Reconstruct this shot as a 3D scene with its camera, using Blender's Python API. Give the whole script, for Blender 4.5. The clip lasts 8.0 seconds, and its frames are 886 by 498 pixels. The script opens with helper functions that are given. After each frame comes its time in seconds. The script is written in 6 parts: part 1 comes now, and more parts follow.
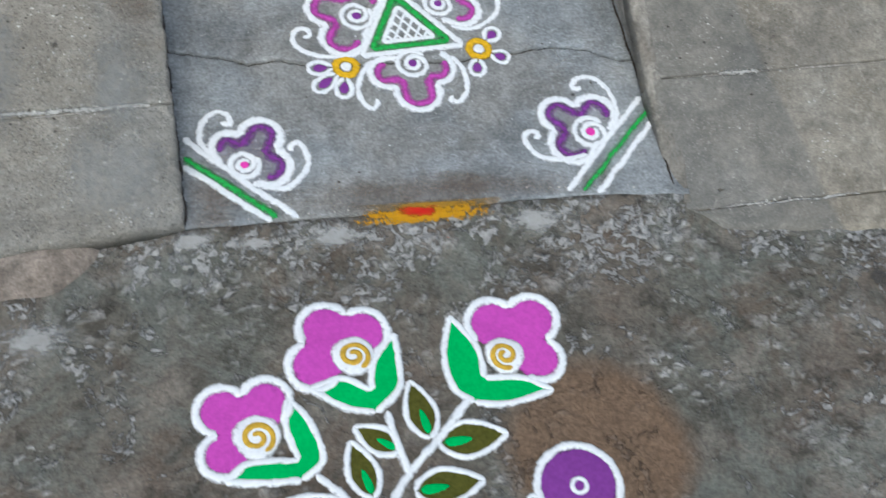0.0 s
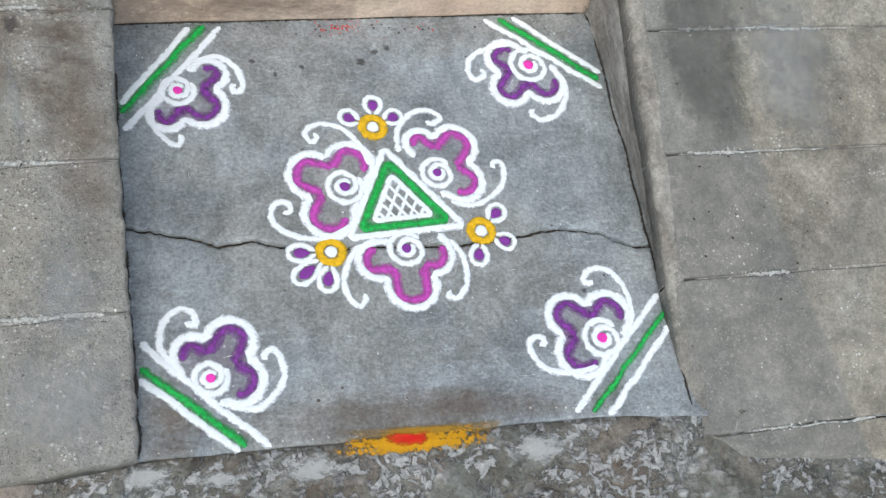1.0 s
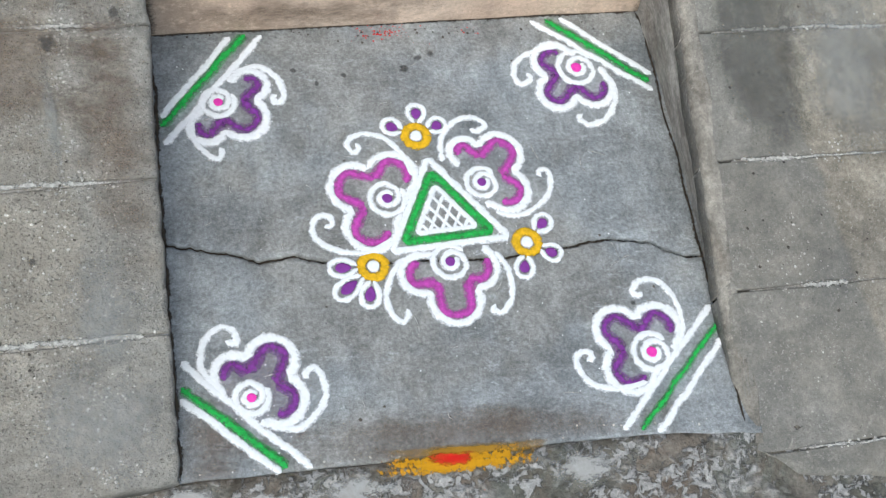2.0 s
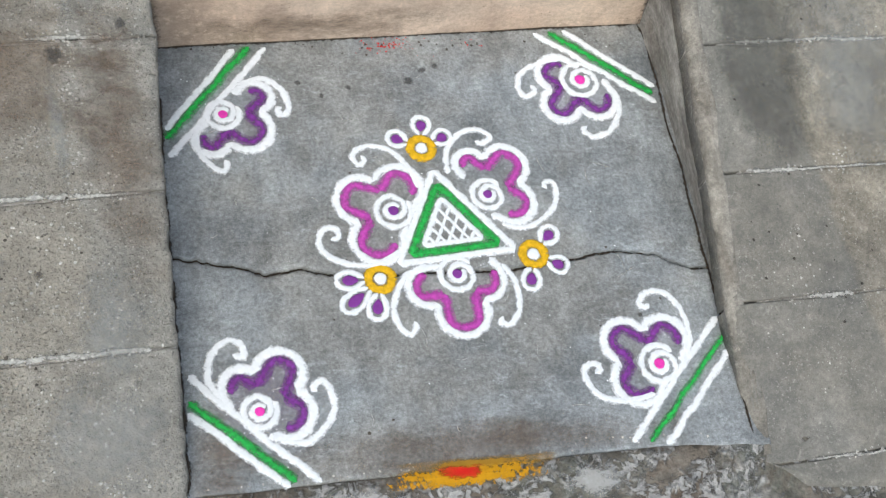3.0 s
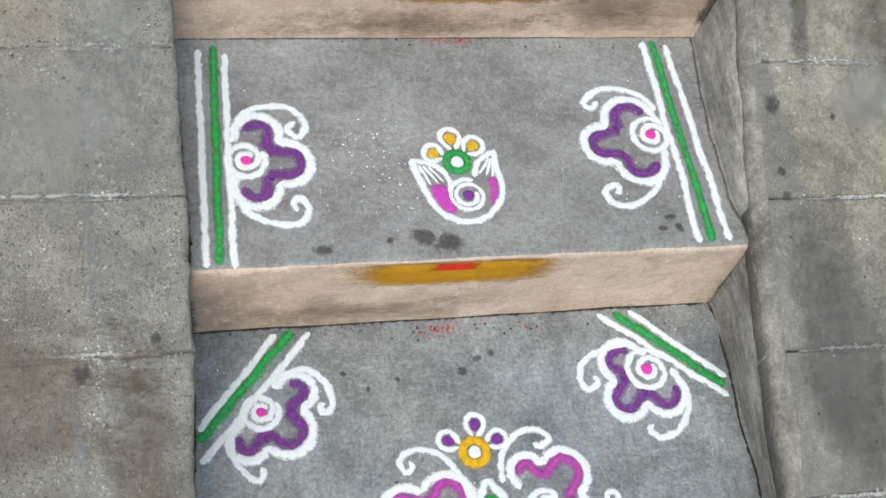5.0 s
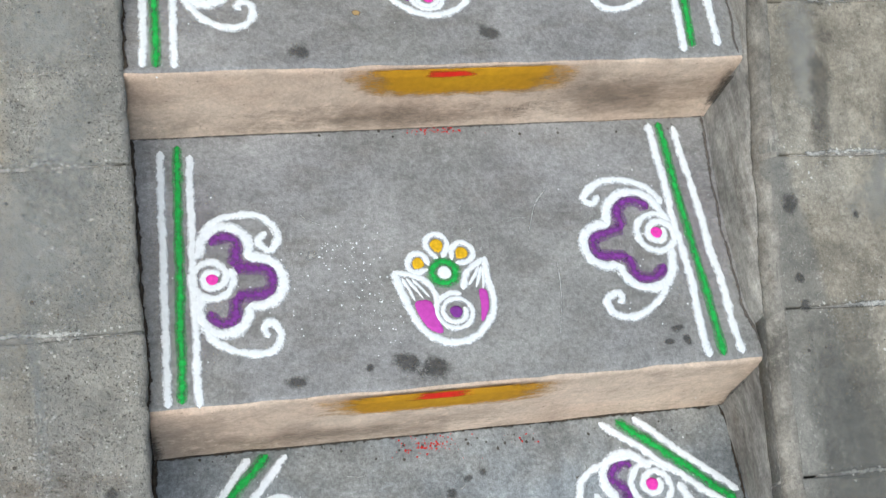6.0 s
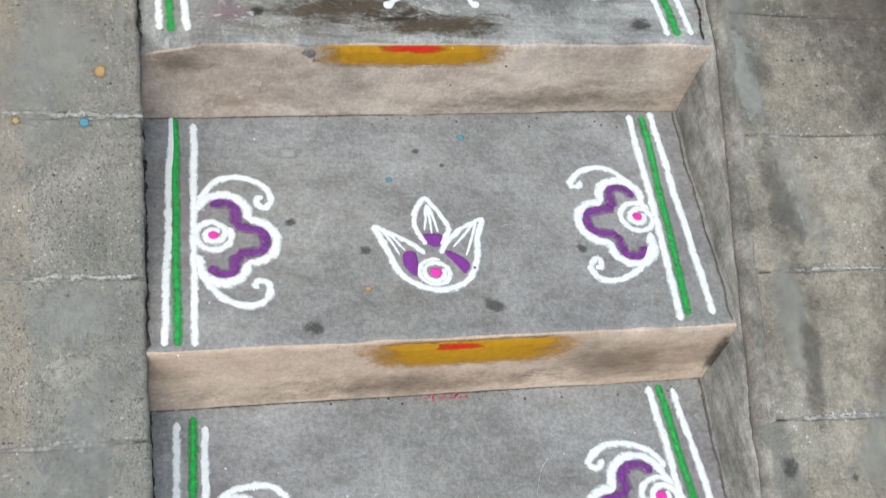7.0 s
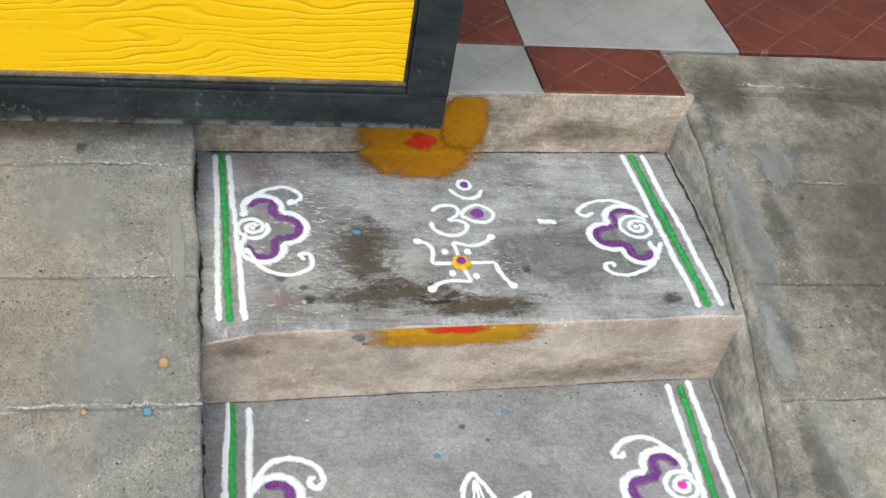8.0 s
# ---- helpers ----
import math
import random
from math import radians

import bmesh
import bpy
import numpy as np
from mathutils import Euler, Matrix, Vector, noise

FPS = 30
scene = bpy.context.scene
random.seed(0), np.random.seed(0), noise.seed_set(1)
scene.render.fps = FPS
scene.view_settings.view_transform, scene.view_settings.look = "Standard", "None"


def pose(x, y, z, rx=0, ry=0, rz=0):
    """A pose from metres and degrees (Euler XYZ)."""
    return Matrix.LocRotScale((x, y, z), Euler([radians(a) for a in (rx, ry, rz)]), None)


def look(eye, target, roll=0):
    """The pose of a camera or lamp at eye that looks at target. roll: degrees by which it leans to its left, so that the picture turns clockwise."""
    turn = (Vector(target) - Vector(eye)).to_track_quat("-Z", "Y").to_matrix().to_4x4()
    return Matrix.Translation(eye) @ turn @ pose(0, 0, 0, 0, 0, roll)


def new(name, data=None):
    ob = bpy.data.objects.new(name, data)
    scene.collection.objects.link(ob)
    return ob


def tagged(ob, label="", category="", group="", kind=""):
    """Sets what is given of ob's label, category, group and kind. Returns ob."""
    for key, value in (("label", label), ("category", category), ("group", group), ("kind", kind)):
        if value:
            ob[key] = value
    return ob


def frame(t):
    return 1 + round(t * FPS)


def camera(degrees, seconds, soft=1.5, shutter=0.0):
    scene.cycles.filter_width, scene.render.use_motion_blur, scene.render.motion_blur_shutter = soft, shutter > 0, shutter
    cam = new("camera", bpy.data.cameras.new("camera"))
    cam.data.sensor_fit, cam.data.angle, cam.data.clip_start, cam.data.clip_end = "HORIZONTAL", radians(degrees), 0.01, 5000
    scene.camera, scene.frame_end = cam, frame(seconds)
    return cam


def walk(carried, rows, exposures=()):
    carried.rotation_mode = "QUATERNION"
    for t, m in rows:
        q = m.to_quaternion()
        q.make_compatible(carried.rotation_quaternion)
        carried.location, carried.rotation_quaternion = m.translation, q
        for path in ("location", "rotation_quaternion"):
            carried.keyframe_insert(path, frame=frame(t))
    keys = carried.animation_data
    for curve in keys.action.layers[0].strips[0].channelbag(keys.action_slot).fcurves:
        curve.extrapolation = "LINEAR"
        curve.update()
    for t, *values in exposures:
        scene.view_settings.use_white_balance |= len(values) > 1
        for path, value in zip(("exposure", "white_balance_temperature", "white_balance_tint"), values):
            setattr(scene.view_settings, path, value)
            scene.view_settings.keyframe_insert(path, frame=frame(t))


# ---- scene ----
cam = camera(41.7, 8.0, soft=1.2, shutter=0.14)
PATH = [
    (0, (-0.031, -0.962, 1.656), (0.43, -0.047, -0.061), 17.9),
    (0.2, (-0.062, -0.822, 1.671), (0.357, 0.069, -0.07), 16.6),
    (0.5, (-0.064, -0.678, 1.69), (0.422, 0.218, -0.031), 20.1),
    (0.7, (-0.036, -0.586, 1.672), (0.452, 0.306, -0.051), 21.0),
    (1, (-0.033, -0.461, 1.623), (0.53, 0.355, -0.114), 27.9),
    (1.5, (-0.011, -0.405, 1.599), (0.48, 0.383, -0.173), 25.3),
    (1.7, (0.019, -0.393, 1.63), (0.465, 0.39, -0.155), 23.2),
    (3, (-0.026, -0.385, 1.611), (0.46, 0.42, -0.154), 24.3),
    (3.5, (-0.025, -0.38, 1.615), (0.444, 0.437, -0.149), 23.8),
    (4, (-0.018, -0.357, 1.617), (0.46, 0.483, -0.134), 23.5),
    (4.5, (-0.032, -0.241, 1.629), (0.436, 0.663, -0.092), 23.2),
    (4.7, (-0.052, -0.143, 1.629), (0.416, 0.799, -0.072), 22.6),
    (5.8, (0.045, 0.258, 1.616), (0.484, 1.075, -0.156), 23.2),
    (6, (0.042, 0.273, 1.616), (0.479, 1.12, -0.142), 22.8),
    (6.5, (0.022, 0.298, 1.658), (0.454, 1.295, -0.021), 20.1),
    (7, (0.003, 0.319, 1.702), (0.462, 1.472, 0.134), 17.7),
    (7.5, (-0.009, 0.319, 1.756), (0.4, 1.668, 0.337), 13.4),
    (8, (-0.017, 0.295, 1.78), (0.364, 1.778, 0.494), 10.6),
]
walk(cam, [(t, look(eye, target, roll)) for t, eye, target, roll in PATH],
     exposures=[(0, 0.07, 5870, 2), (0.5, 0.3, 5900, 2), (1.5, 0.29, 5920, 2), (3.0, 0.28, 6170, 3), (4.5, 0.25, 6110, 2), (6.0, 0.28, 5930, 1), (6.5, 0.36, 5900, 1), (7.0, 0.32, 5950, 1), (8, 0.37, 6050, 2)])

# ---- daylight: bright overcast morning ----
world = bpy.data.worlds.new("overcast_sky")
world.use_nodes = True
scene.world = world
wn, wl = world.node_tree.nodes, world.node_tree.links
sky = wn.new("ShaderNodeTexSky")
sky.sky_type = "NISHITA"
sky.sun_disc = False
sky.sun_elevation, sky.sun_rotation = radians(56), radians(208)
sky.air_density, sky.dust_density, sky.ozone_density = 1.0, 4.0, 0.6
wn["Background"].inputs["Strength"].default_value = 0.13
wl.new(sky.outputs["Color"], wn["Background"].inputs["Color"])
sun_data = bpy.data.lights.new("sun", "SUN")
sun_data.energy, sun_data.angle, sun_data.color = 1.5, radians(75), (1.0, 0.97, 0.93)
sun = new("sun", sun_data)
sun.matrix_world = look((-1.6, -3.0, 6.0), (0.4, 0.8, 0.0))


# ---- material helpers ----
class Nodes:
    """Short-hand for one node material."""

    def __init__(self, name, rough=0.9, metal=0.0):
        self.mat = bpy.data.materials.new(name)
        self.mat.use_nodes = True
        self.n, self.l = self.mat.node_tree.nodes, self.mat.node_tree.links
        self.bsdf = self.n["Principled BSDF"]
        self.bsdf.inputs["Roughness"].default_value = rough
        self.bsdf.inputs["Metallic"].default_value = metal
        self.bsdf.inputs["Specular IOR Level"].default_value = 0.25
        self.pos = self.n.new("ShaderNodeTexCoord").outputs["Object"]

    def plug(self, value, socket):
        if isinstance(value, bpy.types.NodeSocket):
            self.l.new(value, socket)
        else:
            socket.default_value = value

    def scaled(self, xyz, shift=(0, 0, 0), turn=0.0, src=None):
        m = self.n.new("ShaderNodeMapping")
        self.l.new(src or self.pos, m.inputs["Vector"])
        m.inputs["Scale"].default_value = xyz
        m.inputs["Location"].default_value = shift
        m.inputs["Rotation"].default_value = (0, 0, turn)
        return m.outputs["Vector"]

    def noise(self, scale, detail=4.0, rough=0.55, src=None, distort=0.0):
        t = self.n.new("ShaderNodeTexNoise")
        self.l.new(src or self.pos, t.inputs["Vector"])
        t.inputs["Scale"].default_value, t.inputs["Detail"].default_value = scale, detail
        t.inputs["Roughness"].default_value, t.inputs["Distortion"].default_value = rough, distort
        return t.outputs["Fac"]

    def cells(self, scale, feature="F1", src=None):
        t = self.n.new("ShaderNodeTexVoronoi")
        self.l.new(src or self.pos, t.inputs["Vector"])
        t.feature = feature
        t.inputs["Scale"].default_value = scale
        return t.outputs["Distance"]

    def step(self, value, lo, hi, a=0.0, b=1.0):
        r = self.n.new("ShaderNodeMapRange")
        self.plug(value, r.inputs["Value"])
        for key, v in (("From Min", lo), ("From Max", hi), ("To Min", a), ("To Max", b)):
            r.inputs[key].default_value = v
        return r.outputs["Result"]

    def math(self, op, a, b=0.0):
        m = self.n.new("ShaderNodeMath")
        m.operation = op
        self.plug(a, m.inputs[0])
        self.plug(b, m.inputs[1])
        return m.outputs[0]

    def mix(self, fac, a, b, how="MIX"):
        m = self.n.new("ShaderNodeMixRGB")
        m.blend_type = how
        for v, key in ((fac, "Fac"), (a, "Color1"), (b, "Color2")):
            if isinstance(v, tuple):
                v = (*v, 1.0) if len(v) == 3 else v
            self.plug(v, m.inputs[key])
        return m.outputs["Color"]

    def axis(self, key, src=None):
        s = self.n.new("ShaderNodeSeparateXYZ")
        self.l.new(src or self.pos, s.inputs[0])
        return s.outputs[key]

    def colour(self, value):
        if isinstance(value, tuple):
            value = (*value, 1.0)
        self.plug(value, self.bsdf.inputs["Base Color"])
        return self

    def bump(self, height, strength=0.5, distance=0.004):
        b = self.n.new("ShaderNodeBump")
        self.plug(height, b.inputs["Height"])
        b.inputs["Strength"].default_value, b.inputs["Distance"].default_value = strength, distance
        self.l.new(b.outputs[0], self.bsdf.inputs["Normal"])
        return self

    def alpha(self, value):
        self.plug(value, self.bsdf.inputs["Alpha"])
        return self


def cement(name, base, pale, dark, tan=None, streak=(1, 1, 1), pits=0.5, rough=0.92, chips=0.6, stain=0.55, gritty=1.0, cloudy=1.0, brushed=0.0, mottle=1.0):
    """Trowelled, weathered cement: cloudy tone, dark stains, pale scuffs, pits and grit."""
    m = Nodes(name, rough)

    def swing(c, fac, lo, hi, amount):
        return m.mix(m.step(fac, lo, hi), m.mix(1.0, c, (1 - amount,) * 3, "MULTIPLY"), m.mix(1.0, c, (1 + amount,) * 3, "MULTIPLY"))
    big = m.noise(4.2, 6, 0.62, distort=0.4)
    mid = m.noise(17, 6, 0.65, src=m.scaled(streak))
    fine = m.noise(170, 3, 0.7)
    grit = m.noise(620, 2, 0.6)
    c = m.mix(m.step(big, 0.41, 0.59), base, pale)
    if tan:
        c = m.mix(m.step(m.noise(2.6, 5, 0.62, src=m.scaled((1, 1, 1), (3, 1, 2))), 0.46, 0.56, 0.0, 0.9), c, tan)
    c = m.mix(m.step(mid, 0.5, 0.66, 0, stain), c, dark)
    c = swing(c, m.noise(7.5, 7, 0.68, src=m.scaled((1, 1, 1), (1.3, 4.1, 0.7)), distort=0.5), 0.37, 0.63, 0.26 * cloudy)
    c = swing(c, m.noise(26, 6, 0.7, src=m.scaled(streak, (8, 3, 1)), distort=0.3), 0.36, 0.64, 0.2 * cloudy * mottle)
    c = swing(c, m.noise(75, 4, 0.7), 0.38, 0.62, 0.1 * cloudy * mottle)
    if brushed:
        hair = m.noise(40, 5, 0.75, src=m.scaled((streak[0] * 0.5, streak[1] * 3.0, 1), (1, 6, 2)))
        c = m.mix(m.step(hair, 0.53, 0.62, 0, brushed), c, tuple(min(1.0, v * 1.5) for v in pale))
        c = m.mix(m.step(hair, 0.38, 0.46, brushed * 0.7, 0), c, dark)
    scuff = m.noise(48, 6, 0.75, src=m.scaled((streak[1], streak[0], 1), (5, 5, 0), 0.5), distort=0.5)
    where = m.step(m.noise(5.5, 4, 0.6, src=m.scaled((1, 1, 1), (6, 1, 9))), 0.47, 0.6)
    c = m.mix(m.math("MULTIPLY", m.step(scuff, 0.54, 0.64, 0, chips), where), c, tuple(min(1.0, v * 1.6) for v in pale))
    c = swing(c, fine, 0.36, 0.64, 0.2 * gritty)
    c = swing(c, grit, 0.36, 0.64, 0.13 * gritty)
    pit = m.step(m.cells(85), 0.06, 0.16)
    keep = m.step(m.noise(30, 3), 0.5, 0.6)
    hole = m.math("MULTIPLY", m.math("SUBTRACT", 1.0, pit), keep)
    c = m.mix(m.math("MULTIPLY", hole, pits), c, tuple(v * 0.4 for v in dark))
    h = m.math("ADD", m.math("MULTIPLY", fine, 0.6 * gritty), m.math("MULTIPLY", grit, 0.3 * gritty))
    h = m.math("SUBTRACT", h, m.math("MULTIPLY", hole, pits * 1.2))
    h = m.math("ADD", h, m.math("MULTIPLY", mid, 0.5))
    return m.colour(c).bump(h, 0.5, 0.0035)


def powder(name, tint, spread=0.25, rough=1.0, cover=0.77, grain=420, soft=0.2):
    """Strewn powder; it thins out and breaks up into grains along its edge."""
    m = Nodes(name, rough)
    m.bsdf.inputs["Specular IOR Level"].default_value = 0.05
    uv = m.n.new("ShaderNodeUVMap").outputs["UV"]
    side = m.math("ABSOLUTE", m.axis("Y", uv))
    dust = m.noise(grain, 4, 0.75)
    c = m.mix(m.step(m.noise(140, 3, 0.65), 0.35, 0.65), tuple(v * (1 - spread) for v in tint), tuple(min(1.0, v * (1 + 0.5 * spread)) for v in tint))
    ragged = m.math("ADD", side, m.math("MULTIPLY", m.math("SUBTRACT", dust, 0.5), 1.5))
    ragged = m.math("ADD", ragged, m.math("MULTIPLY", m.math("SUBTRACT", m.noise(95, 4, 0.65), 0.5), 1.3))
    m.alpha(m.step(ragged, cover - soft, cover + soft, 1.0, 0.0))
    return m.colour(c).bump(dust, 0.35, 0.0015)


landing_grey = cement("landing_cement", (0.209, 0.224, 0.233), (0.262, 0.277, 0.286), (0.165, 0.16, 0.15), tan=(0.24, 0.24, 0.23), streak=(1.5, 0.75, 1), pits=0.35, chips=0.6, stain=0.4, gritty=1.1, cloudy=1.0, brushed=0.14, mottle=0.7).mat
tread_grey = cement("tread_cement", (0.245, 0.239, 0.237), (0.295, 0.289, 0.286), (0.18, 0.165, 0.15), tan=(0.252, 0.248, 0.238), streak=(0.75, 1.6, 1), pits=0.25, chips=0.3, stain=0.45, gritty=0.9, cloudy=0.65, brushed=0.08, mottle=0.5).mat
top_grey = cement("worn_tread_cement", (0.265, 0.262, 0.258), (0.345, 0.343, 0.336), (0.14, 0.125, 0.105), streak=(0.65, 1.6, 1), pits=0.4, chips=0.6, stain=0.6, gritty=0.8, cloudy=1.0, brushed=0.2, mottle=0.65).mat
riser_cream = cement("riser_limewash", (0.51, 0.385, 0.295), (0.565, 0.45, 0.355), (0.33, 0.25, 0.195), streak=(0.8, 1, 1.3), pits=0.6, chips=0.4, stain=0.45, gritty=0.5, cloudy=0.65, mottle=0.55).mat
riser_worn = cement("worn_riser_limewash", (0.43, 0.345, 0.285), (0.49, 0.41, 0.345), (0.26, 0.2, 0.16), streak=(0.7, 1, 1.6), pits=0.6, chips=0.4, stain=0.55, gritty=0.6, cloudy=0.75, mottle=0.6).mat
threshold_cement = cement("threshold_cement", (0.4, 0.325, 0.25), (0.46, 0.385, 0.305), (0.22, 0.175, 0.135), streak=(0.7, 1, 1.6), pits=0.5, chips=0.5, stain=0.6, gritty=0.8, cloudy=1.0).mat
side_plaster = cement("side_plaster", (0.33, 0.315, 0.285), (0.42, 0.41, 0.38), (0.2, 0.18, 0.155), streak=(1, 0.5, 2), pits=0.3, chips=0.4, gritty=0.6).mat
side_right = cement("side_grey_plaster", (0.26, 0.245, 0.222), (0.32, 0.305, 0.28), (0.15, 0.13, 0.11), streak=(1, 0.5, 2), pits=0.3, chips=0.4, gritty=0.6, cloudy=1.2).mat
lip_mat = cement("rubbed_tan_plaster", (0.205, 0.19, 0.165), (0.25, 0.232, 0.202), (0.13, 0.11, 0.09), streak=(1.5, 0.5, 1), pits=0.4, chips=0.6, gritty=0.7, cloudy=1.3).mat
fillet_mat = cement("brown_cement", (0.2, 0.165, 0.135), (0.27, 0.23, 0.195), (0.1, 0.085, 0.07), pits=0.3, chips=0.4).mat
mortar = cement("joint_mortar", (0.3, 0.28, 0.25), (0.42, 0.4, 0.37), (0.12, 0.105, 0.09), pits=0.3, chips=0.7).mat


def ramp_cement(name, edge, lean, out, coarse):
    """Ramp cement: damp grey along the steps, tan farther out, with pale grit and dark pits; each slab's batch a little apart."""
    m = cement(name, (0.222, 0.205, 0.18), (0.268, 0.25, 0.218), (0.14, 0.126, 0.106), tan=(0.26, 0.235, 0.196), pits=0.7, chips=0.75, gritty=0.8, cloudy=1.25 if out < 0 else 0.95, mottle=0.9)
    old = m.bsdf.inputs["Base Color"].links[0].from_socket
    wander = m.math("ADD", m.axis("X"), m.math("MULTIPLY", m.axis("Y"), lean))
    wander = m.math("ADD", wander, m.math("MULTIPLY", m.math("SUBTRACT", m.noise(9, 5, 0.65), 0.5), 0.05))
    band = m.step(wander, edge - 0.007 * out, edge + 0.007 * out)
    strong = m.step(m.noise(3.3, 3, src=m.scaled((1, 1, 1), (2, 8, 0))), 0.3, 0.5, 0.6, 1.0)
    if out < 0:
        strong = m.math("MULTIPLY", strong, m.step(m.axis("Y"), 0.7, 1.05, 0.4, 1.0))
    band = m.math("MULTIPLY", band, strong)
    c = m.mix(band, m.mix(0.45, old, (0.13, 0.135, 0.128)) if out > 0 else m.mix(0.42, old, (0.28, 0.28, 0.26)), m.mix(1.0, old, (0.95, 0.94, 0.9), "MULTIPLY") if out > 0 else m.mix(0.45, old, (0.37, 0.325, 0.255)))
    batch = m.n.new("ShaderNodeObjectInfo").outputs["Random"]
    c = m.mix(batch, m.mix(1.0, c, (0.95, 0.945, 0.935), "MULTIPLY"), m.mix(1.0, c, (1.08, 1.08, 1.08), "MULTIPLY"))
    many = m.step(m.noise(11, 4, 0.6, src=m.scaled((1, 1, 1), (9, 3, 1))), 0.4, 0.62)
    grit = m.math("MULTIPLY", m.step(m.noise(200, 3, 0.7), 0.58, 0.66), many)
    c = m.mix(m.math("MULTIPLY", grit, 0.7 * coarse), c, (0.55, 0.53, 0.485))
    dots = m.step(m.noise(260, 2, 0.7, src=m.scaled((1, 1, 1), (2, 2, 2))), 0.61, 0.68)
    c = m.mix(m.math("MULTIPLY", dots, 0.38 * coarse), c, (0.08, 0.072, 0.062))
    h = m.math("ADD", m.math("ADD", m.noise(150, 4, 0.75), m.math("MULTIPLY", m.noise(55, 4, 0.65), 1.2 * coarse - 0.6)), m.math("SUBTRACT", m.math("MULTIPLY", grit, 0.35), m.math("MULTIPLY", dots, 0.6)))
    return m.colour(c).bump(h, 0.75 * coarse, 0.004).mat


ramp_left_mat = ramp_cement("ramp_cement_left", -0.085, 0.075, -1, 1.45)
ramp_right_mat = ramp_cement("ramp_cement_right", 1.135, 0.25, 1, 0.6)


def road_cement():
    """Rough, mossy ground with pale flakes of old render lying in patches."""
    m = Nodes("mossy_ground", 0.95)
    big = m.noise(3.1, 5, 0.6, distort=0.3)
    mid = m.noise(19, 6, 0.68, distort=0.4)
    fine = m.noise(120, 4, 0.7)
    c = m.mix(m.step(big, 0.4, 0.6), (0.15, 0.124, 0.1), (0.122, 0.12, 0.1))
    c = m.mix(m.step(mid, 0.48, 0.62, 0, 0.8), c, (0.06, 0.054, 0.044))
    c = m.mix(m.step(m.noise(8, 5, 0.6, src=m.scaled((1, 1, 1), (7, 2, 0))), 0.52, 0.62, 0, 0.6), c, (0.215, 0.19, 0.16))
    c = m.mix(m.step(m.noise(4.4, 6, 0.7, src=m.scaled((1, 1, 1), (2, 5, 3)), distort=0.8), 0.5, 0.62, 0, 0.55), c, (0.175, 0.186, 0.165))
    c = m.mix(m.step(m.noise(6.1, 6, 0.7, src=m.scaled((1, 1, 1), (8, 1, 6)), distort=0.8), 0.52, 0.62, 0, 0.5), c, (0.13, 0.092, 0.066))
    near = m.math("MULTIPLY", m.step(m.axis("Y"), -0.36, -0.02), m.step(m.axis("Y"), 0.05, 0.4, 1.0, 0.0))
    where = m.math("ADD", m.noise(5.0, 5, 0.65), m.math("MULTIPLY", near, 0.09))
    shake = m.n.new("ShaderNodeVectorMath")
    shake.operation = "MULTIPLY_ADD"
    push = m.n.new("ShaderNodeTexNoise")
    push.inputs["Scale"].default_value = 45
    m.l.new(m.pos, push.inputs["Vector"])
    m.l.new(push.outputs["Color"], shake.inputs[0])
    shake.inputs[1].default_value = (0.04, 0.04, 0.04)
    m.l.new(m.scaled((1.0, 1.5, 1.0), (0, 0, 0), 0.5), shake.inputs[2])
    height = m.math("ADD", m.math("MULTIPLY", mid, 1.0), m.math("MULTIPLY", fine, 0.6))
    for scale, share, tint in ((24, 0.55, (0.31, 0.297, 0.278)), (46, 0.58, (0.45, 0.44, 0.42)), (36, 0.72, (0.058, 0.053, 0.044))):
        v = m.n.new("ShaderNodeTexVoronoi")
        v.inputs["Scale"].default_value = scale
        m.l.new(shake.outputs[0], v.inputs["Vector"])
        pick = m.math("MULTIPLY", m.step(m.axis("X", v.outputs["Color"]), share, share + 0.05), m.step(v.outputs["Distance"], 0.12, 0.6, 1.0, 0.0))
        pick = m.math("MULTIPLY", pick, m.step(where, 0.5, 0.6))
        c = m.mix(m.math("MULTIPLY", pick, m.step(m.axis("Y", v.outputs["Color"]), 0.0, 1.0, 0.25, 0.95)), c, tint)
        height = m.math("ADD", height, m.math("MULTIPLY", pick, 0.7 if tint[0] > 0.1 else -0.6))
    sheet = m.math("ADD", m.noise(8.5, 8, 0.72, distort=0.6), m.math("MULTIPLY", near, 0.1))
    sheet = m.math("MULTIPLY", m.step(sheet, 0.575, 0.6), m.step(m.noise(58, 5, 0.7, distort=0.7), 0.48, 0.53))
    c = m.mix(m.math("MULTIPLY", sheet, 0.85), c, (0.36, 0.352, 0.338))
    height = m.math("ADD", height, m.math("MULTIPLY", sheet, 0.8))
    # earth-brown stain, roughly round
    dist = m.n.new("ShaderNodeVectorMath")
    dist.operation = "LENGTH"
    m.l.new(m.scaled((1, 1, 1), (-0.595, 0.45, 0)), dist.inputs[0])
    round_ = m.math("ADD", dist.outputs["Value"], m.math("MULTIPLY", m.math("SUBTRACT", m.noise(11, 5, 0.6), 0.5), 0.05))
    c = m.mix(m.step(round_, 0.13, 0.17, 0.9, 0.0), c, m.mix(mid, (0.12, 0.075, 0.045), (0.21, 0.14, 0.09)))
    c = m.mix(m.step(fine, 0.32, 0.68), m.mix(1.0, c, (0.68, 0.68, 0.68), "MULTIPLY"), m.mix(1.0, c, (1.28, 1.28, 1.28), "MULTIPLY"))
    return m.colour(c).bump(height, 0.9, 0.006).mat


